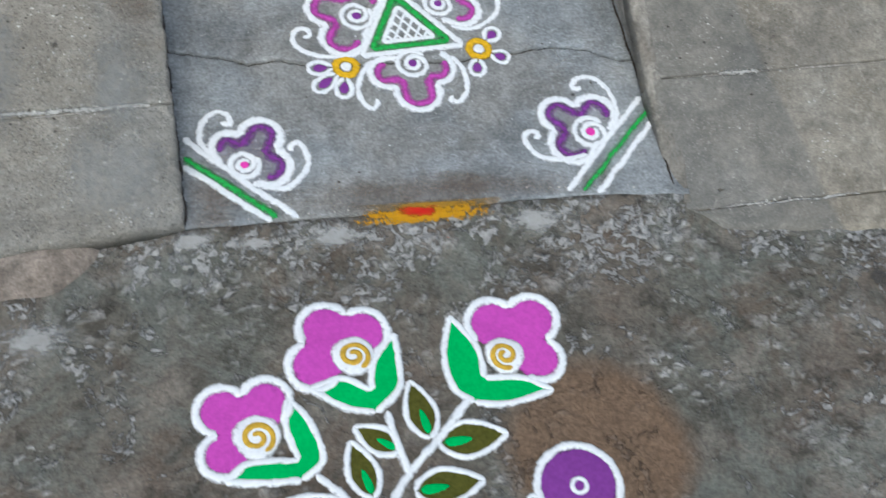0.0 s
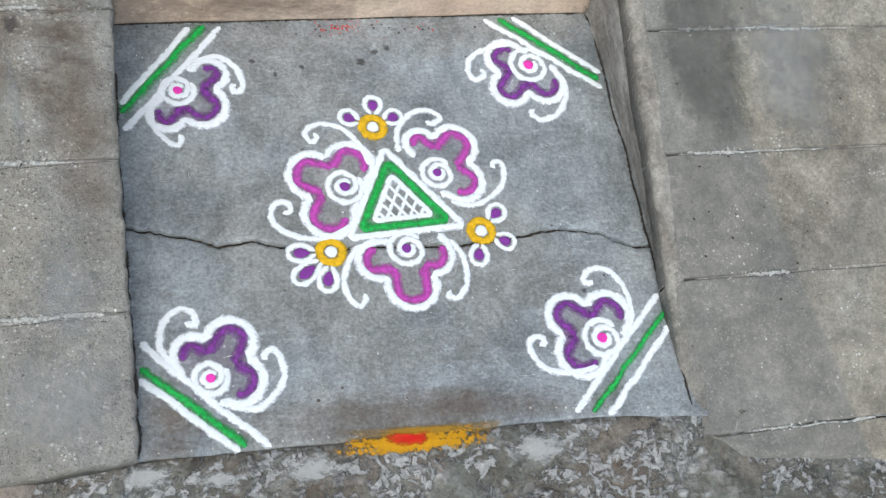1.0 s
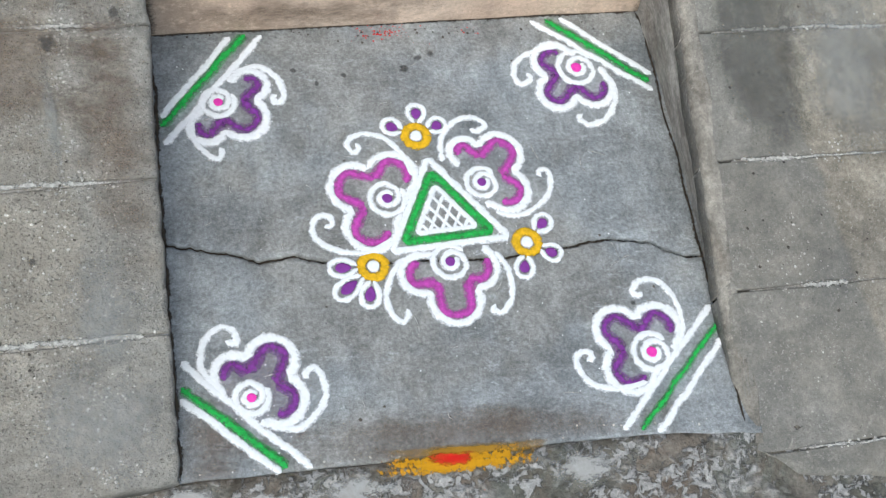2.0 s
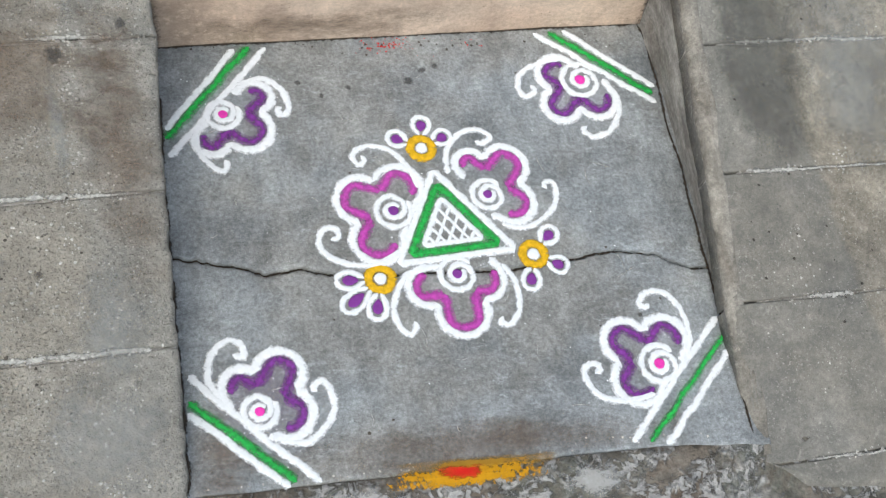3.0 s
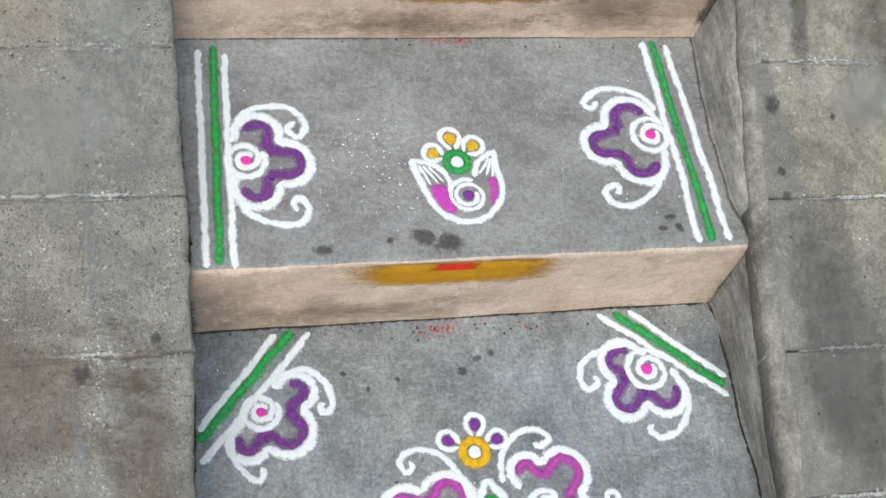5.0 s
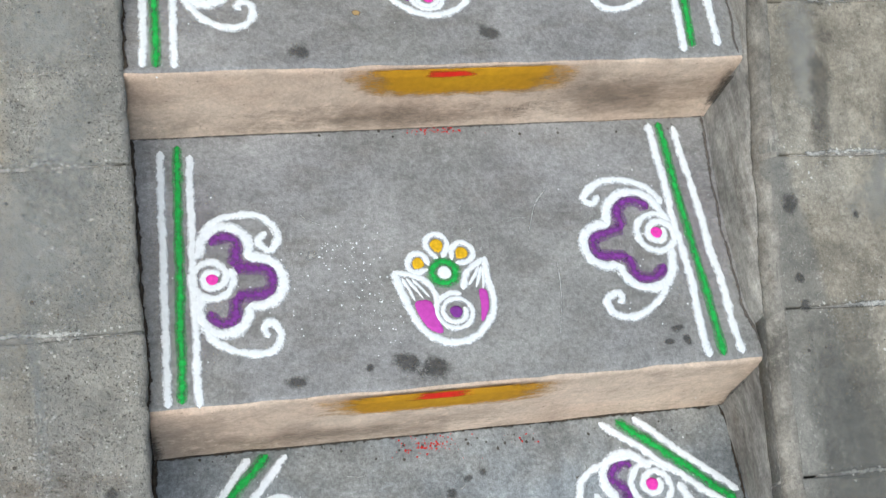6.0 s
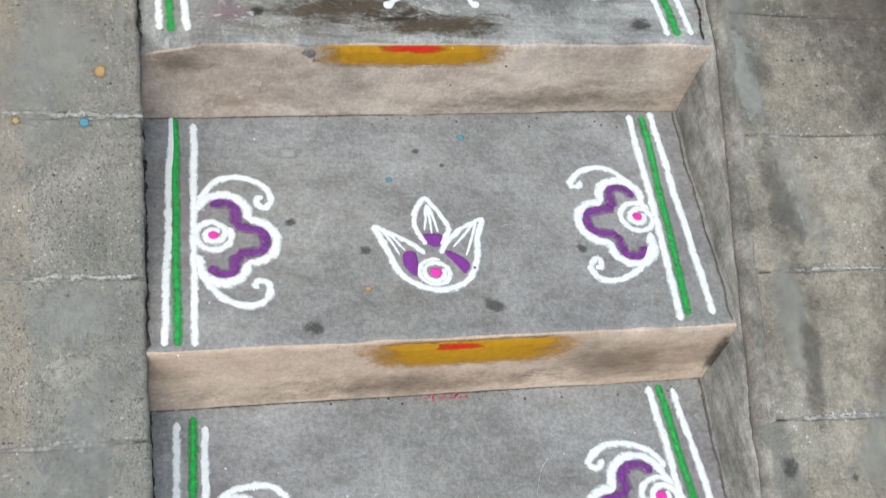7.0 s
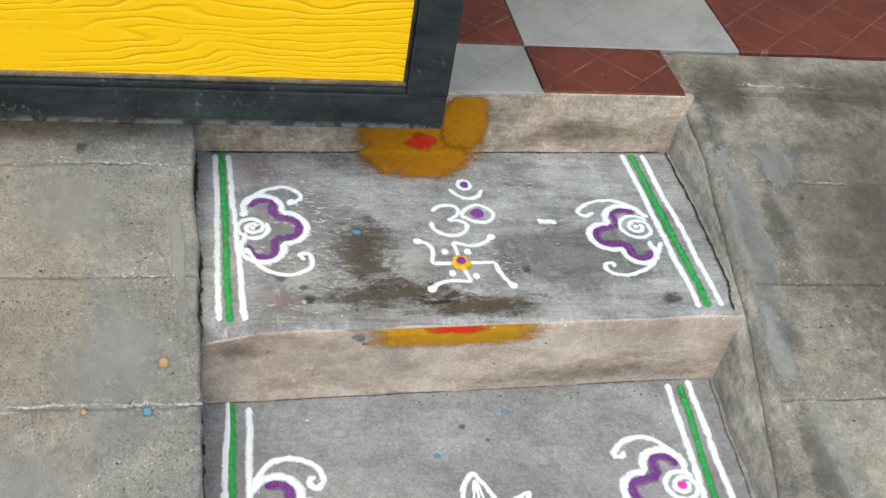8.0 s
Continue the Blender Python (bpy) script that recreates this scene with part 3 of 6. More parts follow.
def ramp(right):
    name = "ramp"
    owner = thing(name, "weathered grey-tan cement ramp scored into bands", "ramp", "ramps beside the steps", "structure")
    far = 1.8 if right else -0.85
    mat = ramp_right_mat if right else ramp_left_mat
    joints = RIGHT_JOINTS if right else LEFT_JOINTS

    def body_side(y, w):
        top = ramp_z(y, right) - shoulder_r(y, right) - 0.001
        z = -0.06 + (top + 0.06) * w
        x = inner_x(y, right)
        if right:
            foot = tread_level(y)
            up = max(0.0, min(1.0, (z - foot) / max(0.02, top - foot)))
            x = right_x(y) + (x - right_x(y)) * up + 0.004 * (1 - up) ** 3
            x += 0.002 * noise.noise(Vector((y * 16, z * 18, 3))) * (1 - up) * 2
        else:
            x += -0.003 + 0.0016 * noise.noise(Vector((y * 16, z * 18, 3)))
        return Vector((x, y, z))

    ys = [(-0.03 if right else 0.012) + (2.27 if right else 2.228) * k / 150 for k in range(151)]
    smooth(part("side_face", solid(body_side, ys, [k / 10 for k in range(11)], (0.02 if right else -0.02, 0, 0)), side_right if right else side_plaster, owner, "rough plastered side of the ramp"))

    def bed(t, y):
        x = inner_x(y, right) + (0.05 if right else -0.02)
        x = x + (far - x) * t
        return Vector((x, max(y, ramp_front(x, right) + 0.012), ramp_z(y, right) - 0.006 + 0.001 * noise.noise(Vector((x * 30, y * 30, 0)))))
    smooth(part("mortar_bed", solid(bed, [k / 20 for k in range(21)], ys, (0, 0, -0.06)), mortar, owner, "pale joint mortar"))

    for n, (a, b) in enumerate(zip(joints, joints[1:])):
        def band(u, v):
            gap_a = 0.0022 * (1 + noise.noise(Vector((u * 9, a * 5, 1))))
            gap_b = 0.0022 * (1 + noise.noise(Vector((u * 9, b * 5, 1))))
            wav = 0.004 * noise.noise(Vector((u * 4, a * 7, 6)))
            wbv = 0.004 * noise.noise(Vector((u * 4, b * 7, 6)))
            slant = 0.018 * (u - 0.2) if right else 0.032 * (0.12 - u)
            y0, y1 = a + gap_a + wav + slant, b - gap_b + wbv + slant
            y = y0 + (y1 - y0) * v
            x0 = inner_x(y, right)
            x = x0 + (far - x0) * u
            if n == 0:
                y0 = ramp_front(x, right)
                y1 = max(y1, y0 + 0.004)
                y = y0 + (y1 - y0) * v
            elif n == 1 and right:
                y = max(y, ramp_front(x, right))
            z = ramp_z(y, right)
            z += 0.0022 * noise.noise(Vector((x * 5, y * 5, 2))) + 0.0008 * noise.noise(Vector((x * 24, y * 24, 2)))
            edge = min(v, 1 - v) * (y1 - y0)
            r = 0.003 if n else 0.018 if v < 0.5 else 0.003
            if edge < r:
                z -= 0.8 * (r - math.sqrt(max(0.0, r * r - (r - edge) ** 2)))
            inner = u * abs(far - x0)
            r = shoulder_r(y, right)
            if inner < r:
                z -= r - math.sqrt(max(0.0, r * r - (r - inner) ** 2))
            return Vector((x, y, z))
        us = [0, 0.0008, 0.0025, 0.006, 0.01, 0.016, 0.024, 0.034] + [0.05 + 0.95 * (k / 40) ** 1.15 for k in range(41)]
        vs = [0, 0.005, 0.015, 0.03, 0.06] + [0.1 + 0.8 * k / 24 for k in range(25)] + [0.94, 0.97, 0.985, 0.995, 1]
        smooth(part("slab", solid(band, us, vs, (0, 0, -0.03)), mat, owner))
    if right:
        def lip(y, s):
            """Plaster rubbed over the shoulder in one strip, from the side round onto the slabs."""
            r = shoulder_r(y, True)
            x0, z0 = inner_x(y, True), ramp_z(y, True)
            wide = 0.006 + 0.006 * noise.noise(Vector((y * 8, 1, 4))) + 0.004 * noise.noise(Vector((y * 27, 3, 4)))
            thick = 0.0008 + 0.0006 * noise.noise(Vector((y * 18, s * 3, 9)))
            if s < 0.6:
                a = s / 0.6 * math.pi / 2
                return Vector((x0 + r - (r + thick) * math.cos(a), y, z0 - r + (r + thick) * math.sin(a)))
            d = (s - 0.6) / 0.4
            return Vector((x0 + r + wide * d, y, z0 + thick - (thick + 0.0025) * max(0.0, d - 0.4) / 0.6))
        smooth(part("rounded_edge", solid(lip, [-0.03 + 2.13 * k / 260 for k in range(261)], [0.0, 0.1, 0.2, 0.3, 0.4, 0.5, 0.6, 0.68, 0.76, 0.84, 0.92, 1.0], (0.006, 0, -0.012)), lip_mat, owner, "tan plaster strip rounded over the ramp's edge"))
    return owner


def ramp_top(x, y, right=False):
    """A spot on the ramp's surface, kept off its inner edge and let down over the rounded shoulder."""
    edge, r = inner_x(y, right), shoulder_r(y, right)
    x = max(x, edge + 0.006) if right else min(x, edge - 0.003)
    d = abs(x - edge)
    drop = r - math.sqrt(max(0.0, r * r - (r - d) ** 2)) if d < r else 0.0
    return x, ramp_z(y, right) - drop


ramp_left = ramp(False)
ramp_right = ramp(True)

# rough cement fillet at the foot of one ramp
bm = bmesh.new()
us, vs = [k / 60 for k in range(61)], [k / 12 for k in range(13)]


def fillet_face(u, v):
    x = -0.85 + 0.72 * u
    wide = (0.075 + 0.012 * noise.noise(Vector((x * 9, 0, 0)))) * min(1.0, (1 - u) * 9) ** 0.6
    y = 0.09 * x + 0.005 - wide * v
    swell = 0.034 * (1 - v ** 2.2) * min(1.0, (1 - u) * 9) ** 0.5
    return Vector((x, y, -0.025 + swell + 0.004 * noise.noise(Vector((x * 22, y * 22, 0)))))


fillet = smooth(part("cement_fillet", solid(fillet_face, us, vs, (0, 0, -0.02)), fillet_mat, None))
tagged(fillet, "rough brownish cement fillet along the foot of the ramp", "fillet", kind="structure")

# ---- tiled floor behind the top riser ----
def tile_mat(name, tint, dark, line):
    m = Nodes(name, 0.5)
    m.bsdf.inputs["Specular IOR Level"].default_value = 0.4
    c = m.mix(m.step(m.noise(9, 5, 0.6), 0.35, 0.68), tint, dark)
    turn = m.scaled((1, 1, 1), (0.02, 0.03, 0), radians(47))
    grid = None
    for key in ("X", "Y"):
        a = m.math("FRACT", m.math("MULTIPLY", m.axis(key, turn), 9.5))
        d = m.math("ABSOLUTE", m.math("SUBTRACT", a, 0.5))
        near = m.step(d, 0.0, 0.03, 1.0, 0.0)
        grid = near if grid is None else m.math("MAXIMUM", grid, near)
    worn = m.step(m.noise(14, 4, 0.7), 0.44, 0.62, 0.12, 1.0)
    c = m.mix(m.math("MULTIPLY", m.math("MULTIPLY", grid, worn), 0.55), c, line)
    c = m.mix(m.step(m.noise(55, 5, 0.75), 0.6, 0.72, 0, 0.5), c, line)
    c = m.mix(m.step(m.noise(5, 6, 0.7, src=m.scaled((1, 1, 1), (4, 7, 1))), 0.52, 0.66, 0, 0.4), c, tuple(v * 0.55 for v in dark))
    return m.colour(c).bump(m.math("SUBTRACT", m.noise(200, 3), m.math("MULTIPLY", grid, 1.0)), 0.4, 0.002).mat


red_tile = tile_mat("red_tile", (0.155, 0.042, 0.026), (0.105, 0.028, 0.019), (0.36, 0.28, 0.23))
grey_tile = tile_mat("grey_white_tile", (0.36, 0.36, 0.335), (0.29, 0.29, 0.265), (0.24, 0.23, 0.21))
floor_slab = thing("floor", "red and grey-white checkered tile floor above the steps", "floor", kind="structure")
bm = bmesh.new()
box(bm, (-0.85, 2.11, 0.45), (2.2, 4.0, 0.622))
part("bed", bm, fillet_mat, floor_slab)
bm = solid(lambda u, v: Vector((-0.07 + 0.93 * u, riser_y(4, 0.93 * u) - 0.001 + 0.03 * v, 0.6265 - 0.008 * (1 - v) ** 2 + 0.0012 * noise.noise(Vector((u * 30, v * 3, 0))))), [k / 60 for k in range(61)], [k / 6 for k in range(7)], (0, 0, -0.03))
smooth(part("edging", bm, threshold_cement, floor_slab, "worn cement edge of the threshold"))
TILE = 0.464
for i in range(-3, 4):
    for j in range(0, 4):
        x0, x1 = 0.567 + i * TILE + 0.002, 0.567 + (i + 1) * TILE - 0.002
        y0 = 2.235 + (j - 1) * TILE + 0.002
        y1 = 2.235 + j * TILE - 0.002
        if j == 0:
            if x0 > 0.9 or x1 < -0.1:
                continue
            x0, x1 = max(x0, -0.065), min(x1, 0.851)
            y0 = riser_y(4, (x0 + x1) / 2) + 0.006 - 0.042 * ((x0 + x1) / 2 - 0.567)
        if x1 > 2.2 or x0 < -0.86:
            continue
        us, vs = rows_with_rims(x0, x1, 0.05, 0.004), rows_with_rims(y0, y1, 0.05, 0.004)
        skew = 0.042
        bm = solid(lambda u, v: Vector((u - 0.05 * (v - 2.235), v + skew * (u - 0.567), 0.634 + 0.0006 * noise.noise(Vector((u * 8, v * 8, 0))))), us, vs, (0, 0, -0.014), 0.0025)
        smooth(part("tile", bm, red_tile if (i + j) % 2 == 0 else grey_tile, floor_slab))

# plain walls, out of view, that close the place behind the gate
wall_mat = cement("house_plaster", (0.5, 0.46, 0.38), (0.58, 0.53, 0.45), (0.36, 0.32, 0.26), pits=0.2).mat
# added wall, never seen: blocks light coming from behind the floor
bm = bmesh.new()
box(bm, (-2.6, 4.0, -0.05), (3.6, 4.2, 3.0), 0.01)
tagged(part("wall_house", bm, wall_mat, None), "unseen plain wall added behind the tiled floor to block light", "wall", kind="structure")
bm = bmesh.new()
box(bm, (-1.15, 1.78, -0.05), (-0.855, 2.045, 2.45), 0.012)
tagged(part("wall_pillar", bm, wall_mat, None), "plain plastered pillar carrying the gate", "wall", kind="structure")

# added slab, never seen: keeps sky light off the tiled floor
bm = bmesh.new()
box(bm, (-2.6, 2.45, 2.45), (3.6, 4.2, 2.6), 0.01)
tagged(part("ceiling", bm, wall_mat, None), "unseen plain slab added above the tiled floor to shade it", "ceiling", kind="structure")

# ---- yellow gate leaf in its black frame ----
def gate_yellow():
    """Yellow sheet with embossed grain: long lines that bend into arches."""
    m = Nodes("yellow_grained_sheet", 0.45)
    m.bsdf.inputs["Specular IOR Level"].default_value = 0.25
    bend = m.noise(1.0, 3, 0.5, src=m.scaled((1.7, 1, 5.0), (0.4, 0, 1.1)), distort=0.3)
    rise = m.math("ADD", m.math("MULTIPLY", m.axis("Z"), 62.0), m.math("MULTIPLY", bend, 17.0))
    w = m.math("FRACT", rise)
    ridge = m.step(m.math("ABSOLUTE", m.math("SUBTRACT", w, 0.5)), 0.03, 0.2, 1.0, 0.0)
    ridge = m.math("MULTIPLY", ridge, m.step(m.noise(2.6, 4, 0.6, src=m.scaled((1.6, 1, 5), (4, 0, 1))), 0.38, 0.58, 0.1, 1.0))
    fibre = m.noise(22, 4, 0.6, src=m.scaled((1.0, 1, 9.0)))
    c = m.mix(m.step(fibre, 0.3, 0.7), (0.94, 0.53, 0.0), (0.97, 0.575, 0.001))
    c = m.mix(m.math("MULTIPLY", ridge, m.step(m.noise(40, 3), 0.42, 0.6, 0.03, 0.25)), c, (0.66, 0.36, 0.004))
    c = m.mix(m.step(m.noise(60, 3, 0.7), 0.71, 0.77, 0, 0.5), c, (0.5, 0.36, 0.12))
    return m.colour(c).bump(m.math("SUBTRACT", m.math("MULTIPLY", fibre, 0.25), ridge), 0.42, 0.003).mat


def gate_black():
    """Chipped black enamel, dusty, with pale scrapes."""
    m = Nodes("black_enamel", 0.42)
    dust = m.noise(11, 5, 0.7, src=m.scaled((0.6, 1, 2)))
    c = m.mix(m.step(dust, 0.4, 0.75), (0.015, 0.018, 0.02), (0.05, 0.056, 0.059))
    scrape = m.noise(70, 5, 0.75, src=m.scaled((1.1, 1, 0.8), (3, 0, 5)))
    c = m.mix(m.math("MULTIPLY", m.step(scrape, 0.57, 0.66, 0, 0.6), m.step(m.noise(7, 3), 0.45, 0.6)), c, (0.19, 0.2, 0.2))
    foot = m.math("MULTIPLY", m.step(m.axis("Z"), 0.004, 0.014, 1.0, 0.0), m.step(m.noise(30, 4, 0.7), 0.42, 0.55))
    c = m.mix(m.math("MULTIPLY", foot, 0.6), c, (0.24, 0.235, 0.22))
    return m.colour(c).bump(m.noise(120, 4, 0.7), 0.35, 0.0015).mat


black, yellow_sheet = gate_black(), gate_yellow()
dusty = cement("dusty_bead", (0.16, 0.125, 0.08), (0.24, 0.19, 0.125), (0.05, 0.045, 0.04), pits=0.2, chips=0.4).mat
gate = thing("gate", "yellow wood-grained gate leaf in a black metal frame", "gate")
gate.matrix_world = pose(0.357, 1.907, 0.652, 0, 0, 2.1)
HIGH, WIDE = 1.5, 1.215


def bar(name, lo, hi, mat, bevel=0.004, label=""):
    bm = bmesh.new()
    box(bm, lo, hi, bevel)
    return part(name, bm, mat, gate, label)


bar("bottom_rail", (-WIDE, 0.0, 0.0), (0.0, 0.04, 0.068), black)
bar("stile", (-0.07, 0.0, 0.0681), (0.0, 0.04, HIGH), black, 0.0012)
bar("stile", (-WIDE, -0.001, 0.0685), (-WIDE + 0.07, 0.04, HIGH), black)
bar("top_rail", (-WIDE + 0.0705, 0.0, HIGH - 0.07), (-0.0705, 0.04, HIGH), black)
# black strip built in place of the shadow line under the dusty bead
bar("bead", (-WIDE + 0.0705, 0.003, 0.0685), (-0.0705, 0.034, 0.0785), black, 0.003)
bar("bead", (-WIDE + 0.0705, 0.009, 0.079), (-0.0705, 0.034, 0.088), dusty, 0.003, "thin dusty inner bead")
bar("bead", (-0.0765, 0.008, 0.0885), (-0.0708, 0.034, HIGH - 0.071), black, 0.002)
bm = solid(lambda u, v: Vector((-WIDE + 0.071 + (WIDE - 0.071 - 0.077) * u, 0.012, 0.0885 + (HIGH - 0.16) * v)), [k / 30 for k in range(31)], [k / 30 for k in range(31)], (0, 0.012, 0))
part("panel", bm, yellow_sheet, gate, "yellow sheet embossed with wood grain")


# ---- powder drawings ----
def flat(z):
    return lambda x, y: z


def arc(a, b, c, inset=0.0, n=12):
    """Points of the round curve from a over b to c; inset draws it that much nearer to its middle."""
    a, b, c = Vector(a), Vector(b), Vector(c)
    d = 2 * (a.x * (b.y - c.y) + b.x * (c.y - a.y) + c.x * (a.y - b.y))
    if abs(d) < 1e-7:
        return [a, b, c]
    aa, bb, cc = a.length_squared, b.length_squared, c.length_squared
    o = Vector(((aa * (b.y - c.y) + bb * (c.y - a.y) + cc * (a.y - b.y)) / d, (aa * (c.x - b.x) + bb * (a.x - c.x) + cc * (b.x - a.x)) / d))
    r = max((a - o).length - inset, 0.35 * (a - o).length)
    start, over, stop = (math.atan2(p.y - o.y, p.x - o.x) for p in (a, b, c))
    sweep = (stop - start) % math.tau
    if (over - start) % math.tau > sweep:
        sweep -= math.tau
    return [o + Vector((math.cos(start + sweep * k / n), math.sin(start + sweep * k / n))) * r for k in range(n + 1)]


def side_flower(z, ring, eye_at, lobes, tendril_a, tendril_b, ink, eye, label, group, size=1.0):
    """Trefoil blossom with a spiral eye and two curled tendrils, growing from a border line.
    lobes: foot, crown, notch, crown, notch, crown and foot of the three petals."""
    sk = Sketch(flat(z))
    flower = thing("rangoli_flower", label, "rangoli", group)
    heart = Vector(eye_at)
    lobes = [Vector(p) for p in lobes]
    dips = [p + (heart - p).normalized() * 0.021 * size for p in (lobes[2], lobes[4])]
    for k, name in ((0, "side_petal"), (2, "middle_petal"), (4, "side_petal")):
        outline = arc(*lobes[k:k + 3])
        if k == 0:
            outline = [lobes[0] + (lobes[0] - outline[3]) * 0.5] + outline
        if k == 4:
            outline = outline + [lobes[6] + (lobes[6] - outline[-4]) * 0.5]
        bm = bmesh.new()
        sk.stroke(bm, outline, 0.0142 * size)
        part(name, bm, white, flower, "white powder outline")
        line = arc(*lobes[k:k + 3], 0.0142 * size)
        line = ([dips[0]] if k == 2 else [dips[1]] if k == 4 else line[1:2]) + line[3:10:2] + ([dips[0]] if k == 0 else [dips[1]] if k == 2 else line[11:12])
        bm = bmesh.new()
        sk.stroke(bm, line, 0.0158 * size, 0.0011)
        part(name + "_line", bm, ink, flower)
    for pts in (tendril_a, tendril_b):
        bm = bmesh.new()
        sk.stroke(bm, pts, 0.0108 * size)
        part("tendril", bm, white, flower, "curled white powder tendril")
    turned = 1.0 if eye_at[0] > 0.4 else -1.0
    eye_sk = Sketch(flat(z), eye_at, (ring, 0), (0, ring))
    bm = bmesh.new()
    coil = spiral(1.12, 1.03, 0.85 * turned, 0.6, n=16) + spiral(0.9, 0.5, 0.3 * turned, 0.6 + 0.95 * turned * math.tau, n=5) + spiral(0.47, 0.42, 0.7 * turned, 0.6 + 1.32 * turned * math.tau, n=12)
    eye_sk.stroke(bm, coil, 0.0104 * size)
    part("spiral", bm, white, flower, "white powder spiral")
    bm = bmesh.new()
    eye_sk.dot(bm, (0, 0), 0.34 if eye is not white else 0.2)
    part("eye", bm, eye, flower, "powder dot")
    return flower


def stripes(z, lines, label, group, size=1.0, core=1.0):
    """A border of three lines: white, green, white."""
    border = thing("rangoli_border", label, "rangoli", group)
    sk = Sketch(flat(z))
    for n, (a, b) in enumerate(lines):
        a, b = Vector(a), Vector(b)
        across_ = Vector((a.y - b.y, b.x - a.x)).normalized()
        pts = [a.lerp(b, k / 7) + across_ * (0.0035 * noise.noise(Vector((a.x * 9 + k * 1.3, a.y * 9, n * 4.0)))) for k in range(8)]
        bm = bmesh.new()
        sk.stroke(bm, pts, (0.0112 if n != 1 else 0.0138 * core) * size)
        part("green_line" if n == 1 else "white_line", bm, green if n == 1 else white, border)
    return border


VIOLET_LABEL = "violet and white powder flower with curled tendrils on grey cement"
BORDER_LABEL = "green line between two white powder lines on grey cement"
Z0, Z1, Z2, Z3, Z4 = STEP_Z
G0, G1 = "corner flowers of the landing", "flowers at the ends of the treads"
B0, B1 = "corner borders of the landing", "borders at the ends of the treads"
PLAIN_LABEL = "violet and white powder flower with a plain white eye"
side_flower(Z0, 0.0221, (0.109, 0.114), [(0.067, 0.130), (0.077, 0.179), (0.108, 0.173), (0.148, 0.203), (0.164, 0.143), (0.185, 0.109), (0.132, 0.074)],
            [(0.058, 0.138), (0.041, 0.169), (0.049, 0.207), (0.073, 0.226), (0.092, 0.217), (0.093, 0.199), (0.078, 0.203)],
            [(0.135, 0.068), (0.175, 0.064), (0.210, 0.094), (0.216, 0.127), (0.204, 0.152), (0.189, 0.143), (0.194, 0.136)], violet, pink, VIOLET_LABEL, G0)
side_flower(Z0, 0.0276, (0.729, 0.129), [(0.773, 0.142), (0.748, 0.206), (0.714, 0.185), (0.651, 0.188), (0.665, 0.139), (0.650, 0.104), (0.728, 0.095)],
            [(0.779, 0.137), (0.791, 0.174), (0.787, 0.218), (0.765, 0.247), (0.736, 0.249), (0.720, 0.233), (0.728, 0.225), (0.736, 0.230)],
            [(0.710, 0.082), (0.667, 0.075), (0.623, 0.086), (0.605, 0.115), (0.608, 0.135), (0.624, 0.139), (0.630, 0.129), (0.620, 0.123)], violet, pink, VIOLET_LABEL, G0)
side_flower(Z0, 0.0235, (0.098, 0.609), [(0.127, 0.654), (0.178, 0.639), (0.156, 0.612), (0.162, 0.554), (0.105, 0.557), (0.074, 0.536), (0.065, 0.588)],
            [(0.125, 0.664), (0.166, 0.674), (0.196, 0.651), (0.204, 0.619), (0.194, 0.603), (0.186, 0.614), (0.193, 0.619)],
            [(0.054, 0.581), (0.055, 0.551), (0.070, 0.520), (0.090, 0.506), (0.098, 0.518), (0.094, 0.526)], violet, pink, VIOLET_LABEL, G0)
side_flower(Z0, 0.0300, (0.713, 0.654), [(0.703, 0.688), (0.639, 0.663), (0.658, 0.636), (0.644, 0.586), (0.701, 0.600), (0.726, 0.579), (0.760, 0.640)],
            [(0.700, 0.699), (0.658, 0.694), (0.613, 0.675), (0.598, 0.646), (0.606, 0.624), (0.626, 0.634), (0.621, 0.646)],
            [(0.772, 0.630), (0.771, 0.590), (0.746, 0.551), (0.713, 0.540), (0.697, 0.553), (0.705, 0.561)], violet, pink, VIOLET_LABEL, G0)
side_flower(Z1, 0.0250, (0.079, 0.923), [(0.064, 0.967), (0.104, 1.000), (0.125, 0.953), (0.173, 0.919), (0.125, 0.885), (0.103, 0.847), (0.062, 0.888)],
            [(0.065, 0.982), (0.084, 1.009), (0.119, 1.019), (0.150, 1.014), (0.168, 0.988), (0.158, 0.964), (0.142, 0.976), (0.153, 0.993)],
            [(0.060, 0.880), (0.077, 0.840), (0.110, 0.820), (0.150, 0.818), (0.165, 0.840), (0.155, 0.859), (0.144, 0.853), (0.149, 0.837)], violet, pink, VIOLET_LABEL, G1)
side_flower(Z1, 0.0280, (0.717, 0.976), [(0.729, 1.012), (0.667, 1.039), (0.646, 0.989), (0.602, 0.959), (0.650, 0.928), (0.673, 0.893), (0.732, 0.935)],
            [(0.736, 1.023), (0.715, 1.052), (0.672, 1.065), (0.635, 1.057), (0.615, 1.034), (0.627, 1.026), (0.639, 1.040)],
            [(0.730, 0.917), (0.703, 0.874), (0.663, 0.847), (0.630, 0.851), (0.621, 0.873), (0.641, 0.883), (0.644, 0.872), (0.636, 0.868)], violet, pink, VIOLET_LABEL, G1)
